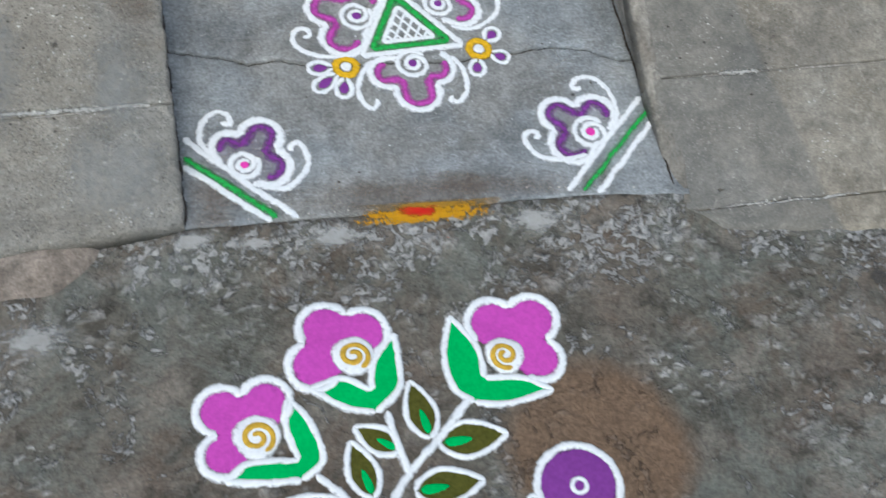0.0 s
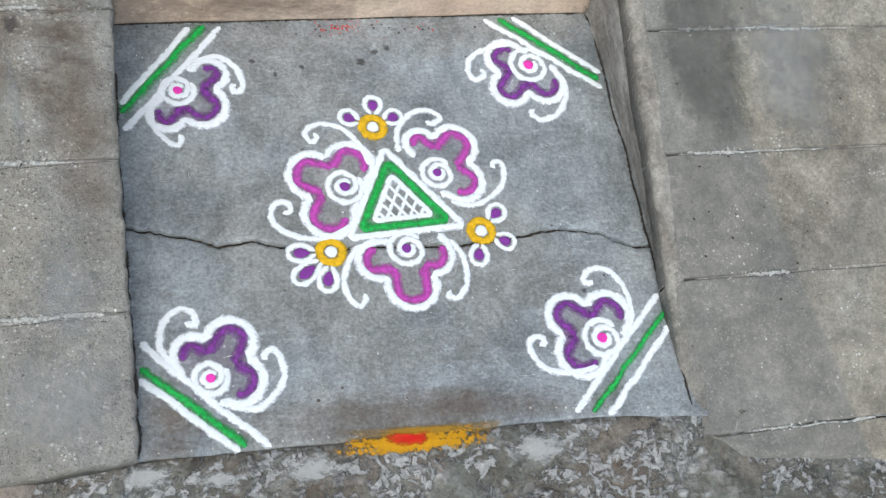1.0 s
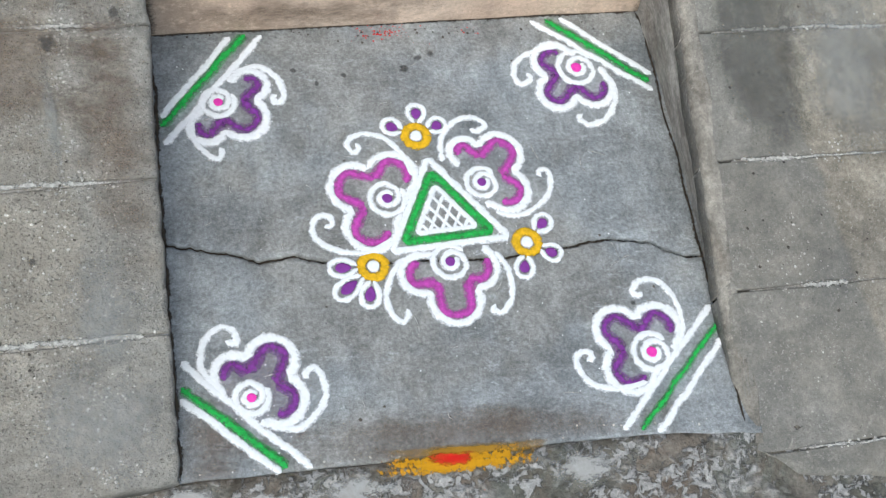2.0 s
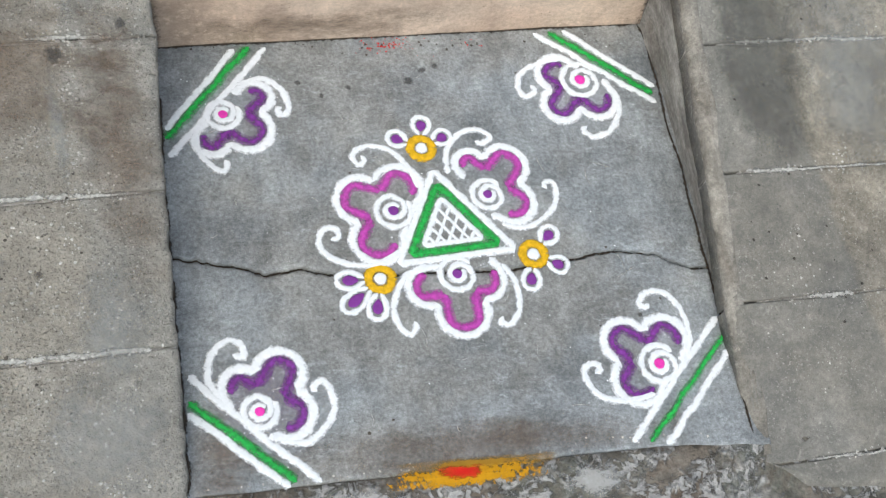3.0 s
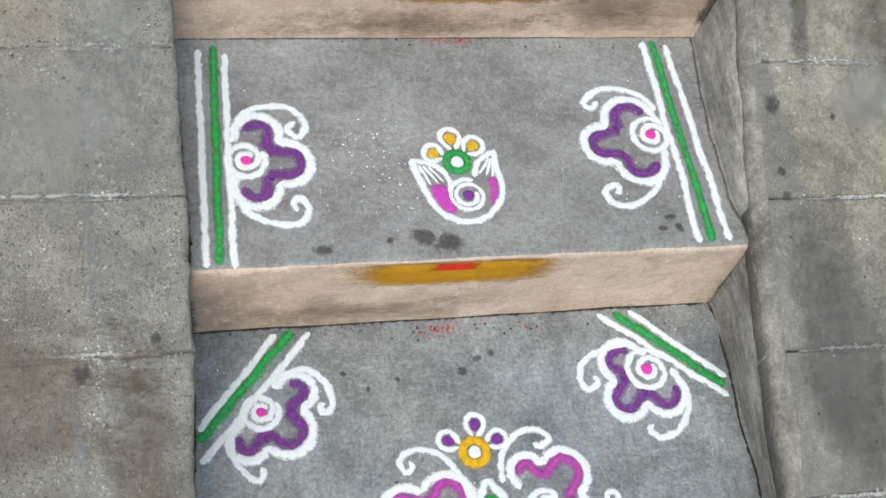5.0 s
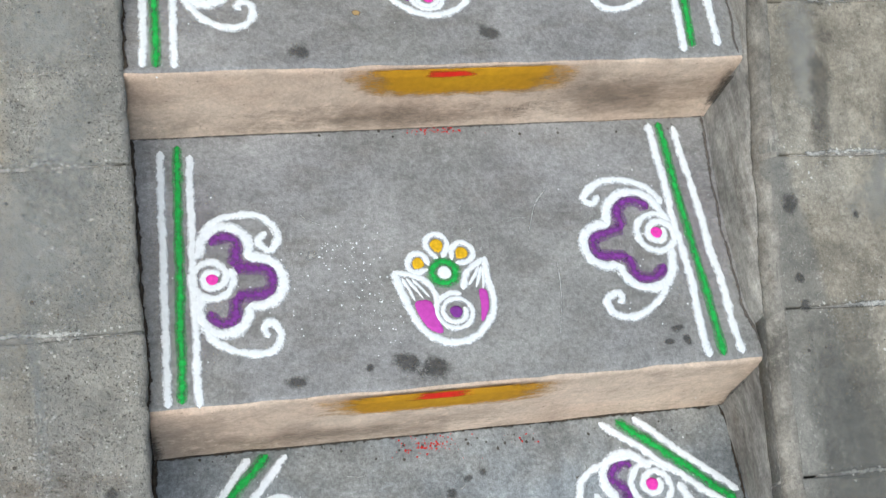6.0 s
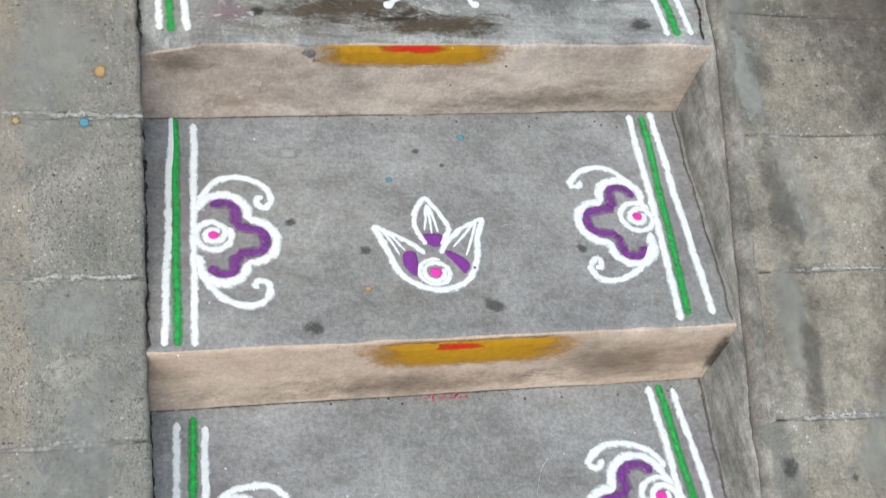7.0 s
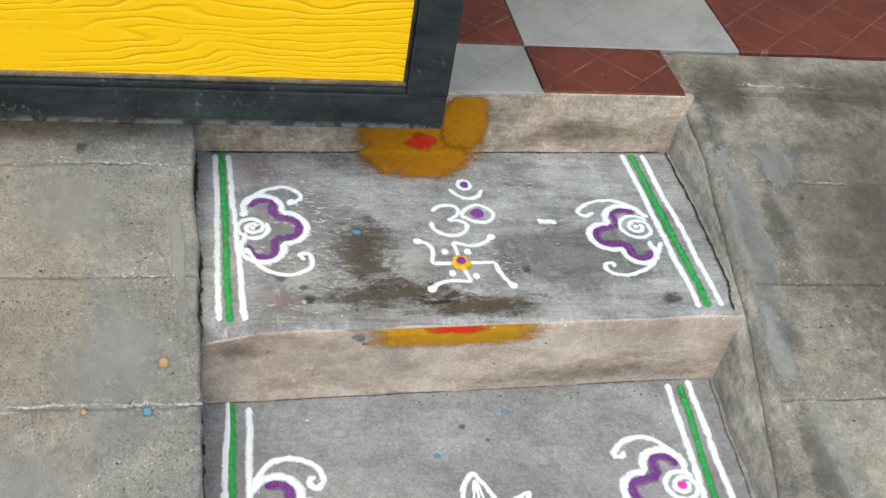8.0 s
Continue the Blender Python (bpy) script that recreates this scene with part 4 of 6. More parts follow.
side_flower(Z2, 0.0235, (0.065, 1.338), [(0.046, 1.394), (0.090, 1.411), (0.114, 1.367), (0.155, 1.332), (0.112, 1.291), (0.085, 1.256), (0.046, 1.291)],
            [(0.045, 1.402), (0.070, 1.438), (0.107, 1.447), (0.139, 1.431), (0.150, 1.405), (0.138, 1.388), (0.128, 1.403), (0.138, 1.412)],
            [(0.044, 1.277), (0.072, 1.235), (0.109, 1.217), (0.136, 1.227), (0.142, 1.251), (0.128, 1.260), (0.121, 1.253), (0.127, 1.246)], violet, pink, VIOLET_LABEL, G1)
side_flower(Z2, 0.0255, (0.725, 1.382), [(0.739, 1.410), (0.691, 1.453), (0.671, 1.410), (0.625, 1.364), (0.669, 1.333), (0.683, 1.297), (0.737, 1.336)],
            [(0.744, 1.425), (0.722, 1.458), (0.689, 1.482), (0.650, 1.474), (0.625, 1.447), (0.640, 1.442), (0.644, 1.454)],
            [(0.737, 1.330), (0.715, 1.292), (0.678, 1.265), (0.642, 1.261), (0.626, 1.284), (0.641, 1.301), (0.644, 1.287), (0.634, 1.282)], violet, pink, VIOLET_LABEL, G1)
side_flower(Z3, 0.0235, (0.041, 1.813), [(0.027, 1.857), (0.072, 1.898), (0.089, 1.857), (0.132, 1.816), (0.090, 1.775), (0.075, 1.732), (0.027, 1.783)],
            [(0.027, 1.873), (0.056, 1.912), (0.099, 1.927), (0.126, 1.901), (0.104, 1.881), (0.110, 1.895)],
            [(0.029, 1.762), (0.056, 1.714), (0.097, 1.697), (0.134, 1.716), (0.134, 1.748), (0.117, 1.748), (0.126, 1.734)], violet, white, PLAIN_LABEL, G1, 0.85)
side_flower(Z3, 0.0275, (0.728, 1.842), [(0.749, 1.880), (0.699, 1.898), (0.679, 1.848), (0.636, 1.824), (0.688, 1.783), (0.702, 1.748), (0.744, 1.790)],
            [(0.747, 1.893), (0.704, 1.916), (0.658, 1.909), (0.627, 1.883), (0.638, 1.870), (0.657, 1.881)],
            [(0.765, 1.801), (0.733, 1.742), (0.683, 1.712), (0.649, 1.719), (0.645, 1.737), (0.660, 1.742), (0.660, 1.730)], violet, white, PLAIN_LABEL, G1, 0.85)
stripes(Z0, [((0.013, 0.176), (0.185, 0.003)), ((0.011, 0.138), (0.151, 0.008)), ((0.009, 0.121), (0.141, 0.001))], BORDER_LABEL, B0, 1.0, 0.9)
stripes(Z0, [((0.846, 0.2), (0.656, 0.011)), ((0.852, 0.167), (0.684, 0.008)), ((0.852, 0.142), (0.71, 0.001))], BORDER_LABEL, B0, 0.95, 0.7)
stripes(Z0, [((0.01, 0.535), (0.178, 0.735)), ((0.007, 0.568), (0.15, 0.738)), ((0.008, 0.584), (0.126, 0.733))], BORDER_LABEL, B0)
stripes(Z0, [((0.647, 0.753), (0.844, 0.603)), ((0.674, 0.755), (0.841, 0.621)), ((0.701, 0.757), (0.848, 0.635))], BORDER_LABEL, B0)
stripes(Z1, [((0.015, 1.121), (0.019, 0.749)), ((0.037, 1.129), (0.037, 0.753)), ((0.054, 1.114), (0.057, 0.747))], BORDER_LABEL, B1, 0.92, 0.85)
stripes(Z1, [((0.743, 1.163), (0.757, 0.78)), ((0.759, 1.165), (0.778, 0.781)), ((0.781, 1.158), (0.807, 0.783))], BORDER_LABEL, B1, 1.05, 0.8)
stripes(Z2, [((0.005, 1.563), (-0.001, 1.153)), ((0.01, 1.561), (0.016, 1.153)), ((0.038, 1.552), (0.038, 1.152))], BORDER_LABEL, B1, 0.92, 0.85)
stripes(Z2, [((0.763, 1.602), (0.749, 1.186)), ((0.785, 1.599), (0.763, 1.195)), ((0.801, 1.61), (0.802, 1.197))], BORDER_LABEL, B1, 1.05, 0.8)
stripes(Z3, [((-0.023, 2.016), (-0.012, 1.589)), ((-0.013, 2.028), (0.004, 1.587)), ((0.0, 2.017), (0.027, 1.59))], BORDER_LABEL, B1, 0.92, 0.85)
stripes(Z3, [((0.758, 2.063), (0.786, 1.632)), ((0.776, 2.065), (0.804, 1.633)), ((0.797, 2.065), (0.829, 1.636))], BORDER_LABEL, B1, 1.0)


# -- triangle medallion of the landing --
def corners(apex, left, right, grow):
    p = [Vector(apex), Vector(left), Vector(right)]
    mid = sum(p, Vector((0, 0))) / 3
    return [mid + (q - mid) * grow for q in p]


medallion = thing("rangoli_triangle", "green and white powder triangle with latticed middle on the landing", "rangoli")
sk = Sketch(flat(Z0))
tri = ((0.423, 0.492), (0.341, 0.327), (0.537, 0.341))
for name, grow, width, mat in (("white_border", 0.98, 0.0122, white), ("green_border", 0.74, 0.0165, green), ("white_inner", 0.5, 0.0095, white)):
    p = corners(*tri, grow)
    bm = bmesh.new()
    for a, b in ((0, 1), (1, 2), (2, 0)):
        sk.stroke(bm, [p[a], p[a].lerp(p[b], 0.35), p[a].lerp(p[b], 0.7), p[b]], width)
    part(name, bm, mat, medallion)
p = corners(*tri, 0.46)
bm = bmesh.new()
for t in (0.2, 0.42, 0.64, 0.84):
    sk.stroke(bm, [p[0].lerp(p[2], t), p[1].lerp(p[2], t)], 0.0056, curved=False)
    sk.stroke(bm, [p[0].lerp(p[1], t), p[2].lerp(p[1], t)], 0.0056, curved=False)
part("lattice", bm, white, medallion, "thin white powder lattice")

PINK_LABEL = "pink and white powder flower growing from the triangle's side"
G2 = "flowers round the triangle"
side_flower(Z0, 0.0251, (0.433, 0.305), [(0.393, 0.319), (0.354, 0.276), (0.396, 0.257), (0.425, 0.203), (0.468, 0.258), (0.504, 0.281), (0.495, 0.320)],
            [(0.386, 0.325), (0.347, 0.303), (0.326, 0.262), (0.328, 0.230), (0.343, 0.212), (0.355, 0.223), (0.353, 0.232)],
            [(0.508, 0.317), (0.525, 0.281), (0.521, 0.238), (0.504, 0.216), (0.488, 0.219), (0.493, 0.229)], magenta, deep_violet, PINK_LABEL, G2, 0.92)
side_flower(Z0, 0.0260, (0.348, 0.421), [(0.386, 0.431), (0.355, 0.500), (0.324, 0.475), (0.261, 0.455), (0.292, 0.404), (0.280, 0.358), (0.358, 0.375)],
            [(0.395, 0.459), (0.384, 0.496), (0.357, 0.531), (0.321, 0.540), (0.296, 0.526), (0.303, 0.507), (0.315, 0.514), (0.309, 0.523)],
            [(0.350, 0.351), (0.307, 0.330), (0.255, 0.338), (0.226, 0.364), (0.231, 0.393), (0.252, 0.396), (0.256, 0.381), (0.243, 0.377)], magenta, deep_violet, PINK_LABEL, G2, 0.92)
side_flower(Z0, 0.0235, (0.507, 0.441), [(0.469, 0.481), (0.483, 0.523), (0.510, 0.506), (0.577, 0.509), (0.561, 0.458), (0.581, 0.416), (0.520, 0.399)],
            [(0.447, 0.482), (0.452, 0.524), (0.478, 0.556), (0.509, 0.563), (0.530, 0.548), (0.514, 0.536), (0.503, 0.541)],
            [(0.521, 0.386), (0.562, 0.378), (0.605, 0.402), (0.623, 0.432), (0.621, 0.458), (0.606, 0.456), (0.609, 0.445)], magenta, deep_violet, PINK_LABEL, G2, 0.92)


def ring_blossom(z, c, petals, ring_mat, seed_mat, label, group, r=0.0185, petal=0.02, seed=0.0085):
    """Small ring with a white heart and three drop-shaped petals."""
    sk = Sketch(flat(z))
    c = Vector(c)
    flower = thing("rangoli_blossom", label, "rangoli", group)
    bm = bmesh.new()
    sk.stroke(bm, [(c.x + r * math.cos(a), c.y + r * math.sin(a)) for a in (k * math.tau / 9 for k in range(9))], 0.012, closed=True)
    part("ring", bm, ring_mat, flower)
    bm = bmesh.new()
    sk.dot(bm, c, 0.0105, 0.003)
    part("heart", bm, white, flower, "white powder dot")
    for q in petals:
        q = Vector(q)
        way = (q - c).normalized()
        side = Vector((-way.y, way.x))
        base = c + way * (r + 0.006)
        far = (q - base).length + 0.016
        local = Sketch(flat(z), base, side * petal, way * far)
        bm = bmesh.new()
        local.stroke(bm, [(0.12, 0.0), (0.6, 0.35), (0.68, 0.7), (0.35, 0.97), (-0.35, 0.97), (-0.68, 0.7), (-0.6, 0.35), (-0.12, 0.0)], 0.0085)
        outline = part("petal", bm, white, flower, "white powder petal outline")
        bm = bmesh.new()
        local.fill(bm, [(0.0, 0.2), (0.38, 0.45), (0.38, 0.68), (0.0, 0.82), (-0.38, 0.68), (-0.38, 0.45)], (0, 0.54))
        part("seed", bm, seed_mat, outline)
    return flower


B2, BL = "blossoms at the triangle's points", "yellow ring blossom with violet-seeded white petals on the landing"
ring_blossom(Z0, (0.411, 0.532), ((0.373, 0.551), (0.417, 0.575), (0.447, 0.55)), yellow, deep_violet, BL, B2)
ring_blossom(Z0, (0.311, 0.306), ((0.26, 0.307), (0.262, 0.268), (0.3, 0.256)), yellow, deep_violet, BL, B2)
ring_blossom(Z0, (0.563, 0.33), ((0.595, 0.362), (0.6, 0.31), (0.551, 0.286)), yellow, deep_violet, BL, B2)

# -- lotus with a green ring on the first tread --
ring_blossom(Z1, (0.393, 0.923), ((0.36, 0.937), (0.387, 0.966), (0.421, 0.952)), green, yellow, "green ring blossom with yellow-seeded white petals above a lotus", "blossom", 0.0165, 0.022)


def lotus(z, c, outline, inner, hairs, fills, fill_mat, eye_mat, label, ring=0.03):
    sk = Sketch(flat(z), c)
    flower = thing("rangoli_lotus", label, "rangoli")
    bm = bmesh.new()
    sk.stroke(bm, outline, 0.0105)
    part("bowl", bm, white, flower, "white powder outline")
    for curve in inner:
        bm = bmesh.new()
        sk.stroke(bm, curve, 0.0085)
        part("petal_edge", bm, white, flower)
    for a, b in hairs:
        bm = bmesh.new()
        sk.stroke(bm, [a, ((a[0] + b[0]) / 2 + 0.001, (a[1] + b[1]) / 2), b], 0.0062, taper=0.5)
        part("hair_line", bm, white, flower, "fine white powder line")
    for pts in fills:
        bm = bmesh.new()
        centre = (sum(p[0] for p in pts) / len(pts), sum(p[1] for p in pts) / len(pts))
        sk.fill(bm, pts, centre)
        part("petal_fill", bm, fill_mat, flower)
    bm = bmesh.new()
    sk.stroke(bm, spiral(ring, 0.013, 1.9, 1.2, 0.95), 0.0078)
    part("spiral", bm, white, flower, "white powder spiral")
    bm = bmesh.new()
    sk.dot(bm, (0, 0), 0.009)
    part("eye", bm, eye_mat, flower)
    return flower


lotus(Z1, (0.403, 0.864),
      [(-0.081, 0.064), (-0.068, 0.02), (-0.05, -0.022), (-0.018, -0.043), (0.018, -0.039), (0.044, -0.016), (0.055, 0.014), (0.05, 0.05), (0.05, 0.082)],
      [[(-0.081, 0.062), (-0.045, 0.052), (-0.027, 0.03), (-0.027, 0.0)], [(0.05, 0.08), (0.022, 0.058), (0.014, 0.032)]],
      [((-0.07, 0.052), (-0.055, 0.018)), ((-0.064, 0.052), (-0.043, 0.02)), ((-0.056, 0.05), (-0.034, 0.022)), ((0.04, 0.066), (0.022, 0.038)), ((0.043, 0.066), (0.032, 0.034)), ((0.046, 0.066), (0.042, 0.032))],
      [[(-0.056, 0.014), (-0.034, 0.017), (-0.024, -0.012), (-0.022, -0.03), (-0.042, -0.022)], [(0.036, 0.032), (0.047, 0.03), (0.046, 0.002), (0.034, -0.016), (0.036, 0.01)]],
      petal_pink, deep_violet, "pink and white powder lotus on a grey cement tread")
lotus(Z2, (0.384, 1.274),
      [(-0.085, 0.086), (-0.068, 0.04), (-0.052, -0.002), (-0.02, -0.026), (0.015, -0.029), (0.048, -0.012), (0.066, 0.025), (0.073, 0.065), (0.086, 0.103)],
      [[(-0.085, 0.085), (-0.052, 0.066), (-0.028, 0.05), (-0.012, 0.033)], [(0.086, 0.102), (0.048, 0.08), (0.022, 0.053), (0.012, 0.033)],
       [(0.0, 0.142), (-0.018, 0.112), (-0.021, 0.082), (-0.008, 0.05)], [(0.0, 0.142), (0.02, 0.108), (0.03, 0.078), (0.014, 0.05)]],
      [((-0.07, 0.074), (-0.05, 0.03)), ((-0.066, 0.074), (-0.041, 0.038)), ((0.074, 0.094), (0.05, 0.03)), ((0.07, 0.092), (0.032, 0.046)), ((0.0, 0.126), (-0.008, 0.076)), ((0.001, 0.126), (0.003, 0.07)), ((0.003, 0.126), (0.013, 0.072))],
      [[(-0.044, 0.036), (-0.026, 0.036), (-0.026, -0.002), (-0.032, -0.006), (-0.046, 0.012)], [(0.016, 0.04), (0.034, 0.036), (0.054, 0.016), (0.044, -0.002), (0.036, 0.01)], [(-0.012, 0.07), (0.018, 0.07), (0.016, 0.052), (0.004, 0.046), (-0.008, 0.056)]],
      deep_violet, pink, "violet and white three-petalled powder lotus on a tread", 0.026)

# -- signs on the top tread --
om = thing("rangoli_om_sign", "white powder om sign with violet dots on the worn tread", "rangoli")
sk = Sketch(flat(Z3))
bm = bmesh.new()
sk.stroke(bm, [(0.355, 1.87), (0.37, 1.886), (0.392, 1.889), (0.404, 1.876), (0.396, 1.858), (0.38, 1.848)], 0.0088)
sk.stroke(bm, [(0.38, 1.848), (0.404, 1.846), (0.414, 1.832), (0.402, 1.812), (0.376, 1.806), (0.354, 1.82), (0.35, 1.842)], 0.0088)
sk.stroke(bm, [(0.408, 1.862), (0.418, 1.88), (0.44, 1.892), (0.46, 1.882), (0.466, 1.865), (0.452, 1.846), (0.43, 1.846), (0.414, 1.856)], 0.0088, closed=True)
part("letter", bm, white, om)
bm = bmesh.new()
sk.stroke(bm, [(0.395, 1.937), (0.408, 1.918), (0.426, 1.911), (0.444, 1.917), (0.457, 1.938)], 0.0088)
part("crescent", bm, white, om)
bm = bmesh.new()
sk.stroke(bm, [(0.425 + 0.0115 * math.cos(a), 1.95 + 0.0135 * math.sin(a)) for a in (k * math.tau / 8 for k in range(8))], 0.0078, closed=True)
part("point", bm, white, om)
for c, r, q in (((0.425, 1.95), 0.008, 1.0), ((0.437, 1.868), 0.0125, 1.0)):
    bm = bmesh.new()
    sk.dot(bm, c, r, squash=q, lift=0.001)
    part("seed", bm, deep_violet, om, "violet powder dot")

cross = thing("rangoli_swastika_sign", "white powder auspicious sign with a yellow middle on the worn tread", "rangoli")
sk = Sketch(flat(Z3))
for pts in ([(0.388, 1.734), (0.338, 1.732), (0.343, 1.765), (0.336, 1.782), (0.32, 1.788)], [(0.388, 1.734), (0.448, 1.738), (0.453, 1.712), (0.464, 1.688), (0.47, 1.68)],
            [(0.388, 1.734), (0.382, 1.788), (0.41, 1.78), (0.435, 1.788), (0.452, 1.804)], [(0.388, 1.734), (0.4, 1.688), (0.37, 1.69), (0.345, 1.683), (0.33, 1.668)]):
    bm = bmesh.new()
    sk.stroke(bm, pts[:2], 0.0088, curved=False)
    sk.stroke(bm, pts[1:], 0.0088)
    sk.dot(bm, pts[-1], 0.0085)
    part("arm", bm, white, cross)
for c in ((0.364, 1.762), (0.404, 1.764), (0.37, 1.708), (0.41, 1.702)):
    bm = bmesh.new()
    sk.dot(bm, c, 0.0068, squash=1.2)
    part("dot", bm, white, cross)
bm = bmesh.new()
sk.dot(bm, (0.388, 1.734), 0.0175, 0.003, 1.1, lift=0.0016)
part("middle", bm, yellow, cross, "yellow powder disc")
bm = bmesh.new()
sk.dot(bm, (0.388, 1.736), 0.0085, 0.003, 1.1, lift=0.0035)
part("heart", bm, deep_violet, cross, "violet powder dot")


# -- spray of flowers on the ground --
def drape(x, y):
    return ground_z(x, y) + 0.001


def band(sk, bm, a_pts, b_pts, height=0.0016):
    """Fills the strip between two curves that run side by side."""
    uv = bm.loops.layers.uv.verify()
    n = 24

    def even(pts):
        line = spline([sk.place(p) for p in pts], 0.002)
        return [line[int(k * (len(line) - 1) / n)] for k in range(n + 1)]
    left, right = even(a_pts), even(b_pts)
    rows = [[(lambda q: bm.verts.new((q.x, q.y, sk.level(q.x, q.y) + 0.0006 + height)))(a.lerp(b, k / 4)) for k in range(5)] for a, b in zip(left, right)]
    for r, s in zip(rows, rows[1:]):
        for k in range(4):
            f = bm.faces.new((r[k], s[k], s[k + 1], r[k + 1]))
            f.smooth = True
            for loop, e in zip(f.loops, (k, k, k + 1, k + 1)):
                loop[uv].uv = (0.5, 0.4 * abs(e - 2) / 2)


def ground_flower(eye_at, ring, lobes, outer_a, inner_a, outer_b, inner_b, label, swirl=1):
    """Three filled petals over a calyx of two leaves, round a spiral eye."""
    sk = Sketch(drape)
    flower = thing("rangoli_flower", label, "rangoli", "flowers of the ground drawing")
    curves = [arc(*lobes[k:k + 3]) for k in (0, 2, 4)]
    mid = (Vector(lobes[2]) + Vector(lobes[4]) + Vector(eye_at) * 2) / 4
    bm = bmesh.new()
    sk.fill(bm, [mid + (p - mid) * 0.96 for c in curves for p in c[:-1]] + [Vector(lobes[6])], mid, curved=False)
    part("petals", bm, petal_pink, flower, "magenta powder filling")
    for pts, name in zip(curves, ("side_petal", "middle_petal", "side_petal")):
        bm = bmesh.new()
        sk.stroke(bm, pts, 0.0128, 0.0035)
        part(name, bm, white, flower, "white powder outline")
    for outer, inner in ((outer_a, inner_a), (outer_b, inner_b)):
        bm = bmesh.new()
        band(sk, bm, outer, inner, 0.002)
        leaf = part("calyx_leaf", bm, bright_green, flower, "bright green powder leaf")
        bm = bmesh.new()
        sk.stroke(bm, outer, 0.0108, 0.0035)
        sk.stroke(bm, inner, 0.0108, 0.0035)
        part("outline", bm, white, leaf)
    eye_sk = Sketch(drape, eye_at, (ring, 0), (0, ring))
    bm = bmesh.new()
    eye_sk.dot(bm, (0, 0.0), 1.0, 0.0024, 1.0, lift=0.001)
    part("eye_disc", bm, white, flower)
    bm = bmesh.new()
    eye_sk.stroke(bm, spiral(0.72, 0.12, 1.6 * swirl, -1.2, 0.95), 0.0095, 0.0052)
    part("spiral", bm, ochre, flower, "ochre powder spiral")
    return flower


GF = "magenta powder flower with green calyx and ochre spiral on the ground"
ground_flower((0.238, -0.245), 0.0353, [(0.209, -0.276), (0.139, -0.236), (0.165, -0.215), (0.186, -0.153), (0.238, -0.172), (0.273, -0.168), (0.272, -0.243)],
              [(0.163, -0.291), (0.208, -0.325), (0.258, -0.343)], [(0.163, -0.291), (0.214, -0.281), (0.257, -0.306)],
              [(0.258, -0.343), (0.300, -0.309), (0.308, -0.262), (0.309, -0.213)], [(0.257, -0.306), (0.269, -0.257), (0.309, -0.213)], GF, 1)
ground_flower((0.480, -0.274), 0.0335, [(0.441, -0.244), (0.461, -0.175), (0.506, -0.190), (0.578, -0.199), (0.554, -0.255), (0.573, -0.296), (0.511, -0.313)],
              [(0.404, -0.194), (0.382, -0.262), (0.387, -0.319), (0.415, -0.346)], [(0.404, -0.194), (0.437, -0.254), (0.439, -0.308)],
              [(0.415, -0.346), (0.469, -0.355), (0.547, -0.342)], [(0.439, -0.308), (0.497, -0.314), (0.547, -0.342)], GF, -1)
ground_flower((0.074, -0.358), 0.0372, [(0.049, -0.401), (-0.010, -0.372), (0.017, -0.347), (-0.007, -0.292), (0.059, -0.289), (0.098, -0.266), (0.113, -0.336)],
              [(0.020, -0.420), (0.078, -0.429), (0.132, -0.432)], [(0.020, -0.420), (0.057, -0.397), (0.132, -0.401)],
              [(0.132, -0.432), (0.167, -0.404), (0.155, -0.344), (0.127, -0.301)], [(0.132, -0.401), (0.119, -0.346), (0.127, -0.301)], GF, 1)


def ground_leaf(tip, base, fat):
    tip, base = Vector(tip), Vector(base)
    way = base - tip
    sk = Sketch(drape, tip, Vector((-way.y, way.x)), way)
    leaf = thing("rangoli_leaf", "olive powder leaf with white outline and a bright green dab", "rangoli", "leaves of the ground drawing")
    one = [(0, 0), (fat * 0.7, 0.3), (fat, 0.62), (fat * 0.55, 0.9), (0.0, 1.0)]
    bm = bmesh.new()
    band(sk, bm, one, flip(one))
    part("blade", bm, olive, leaf)
    bm = bmesh.new()
    sk.stroke(bm, one, 0.0088, 0.0035)
    sk.stroke(bm, flip(one), 0.0088, 0.0035)
    part("outline", bm, white, leaf)
    bm = bmesh.new()
    sk.fill(bm, [(0.0, 0.5), (fat * 0.25, 0.62), (fat * 0.3, 0.85), (0, 0.93), (-fat * 0.25, 0.85), (-fat * 0.2, 0.62)], (0, 0.72), lift=0.0015)
    part("dab", bm, bright_green, leaf, "bright green powder dab")


for tip, base, fat in (((0.319, -0.296), (0.334, -0.395), 0.24), ((0.457, -0.403), (0.345, -0.405), 0.25), ((0.219, -0.361), (0.283, -0.408), 0.26), ((0.211, -0.382), (0.232, -0.475), 0.24), ((0.405, -0.471), (0.295, -0.474), 0.25)):
    ground_leaf(tip, base, fat)
sk = Sketch(drape)
for pts in ([(0.21, -0.56), (0.262, -0.482), (0.292, -0.445), (0.35, -0.395), (0.408, -0.338)], [(0.275, -0.343), (0.281, -0.395), (0.292, -0.445)], [(0.153, -0.427), (0.175, -0.45), (0.195, -0.48), (0.215, -0.555)]):
    bm = bmesh.new()
    sk.stroke(bm, pts, 0.0115, 0.0035)
    stem = part("rangoli_line", bm, white, None)
    tagged(stem, "white powder stem of the flower spray on the ground", "rangoli", "stems of the ground drawing")
bm = bmesh.new()
sk.stroke(bm, [(0.1, -0.462), (0.145, -0.458), (0.19, -0.472)], 0.0095, 0.0035)
tagged(part("rangoli_line", bm, white, None), "short white powder line beside the flower spray", "rangoli", "stems of the ground drawing")

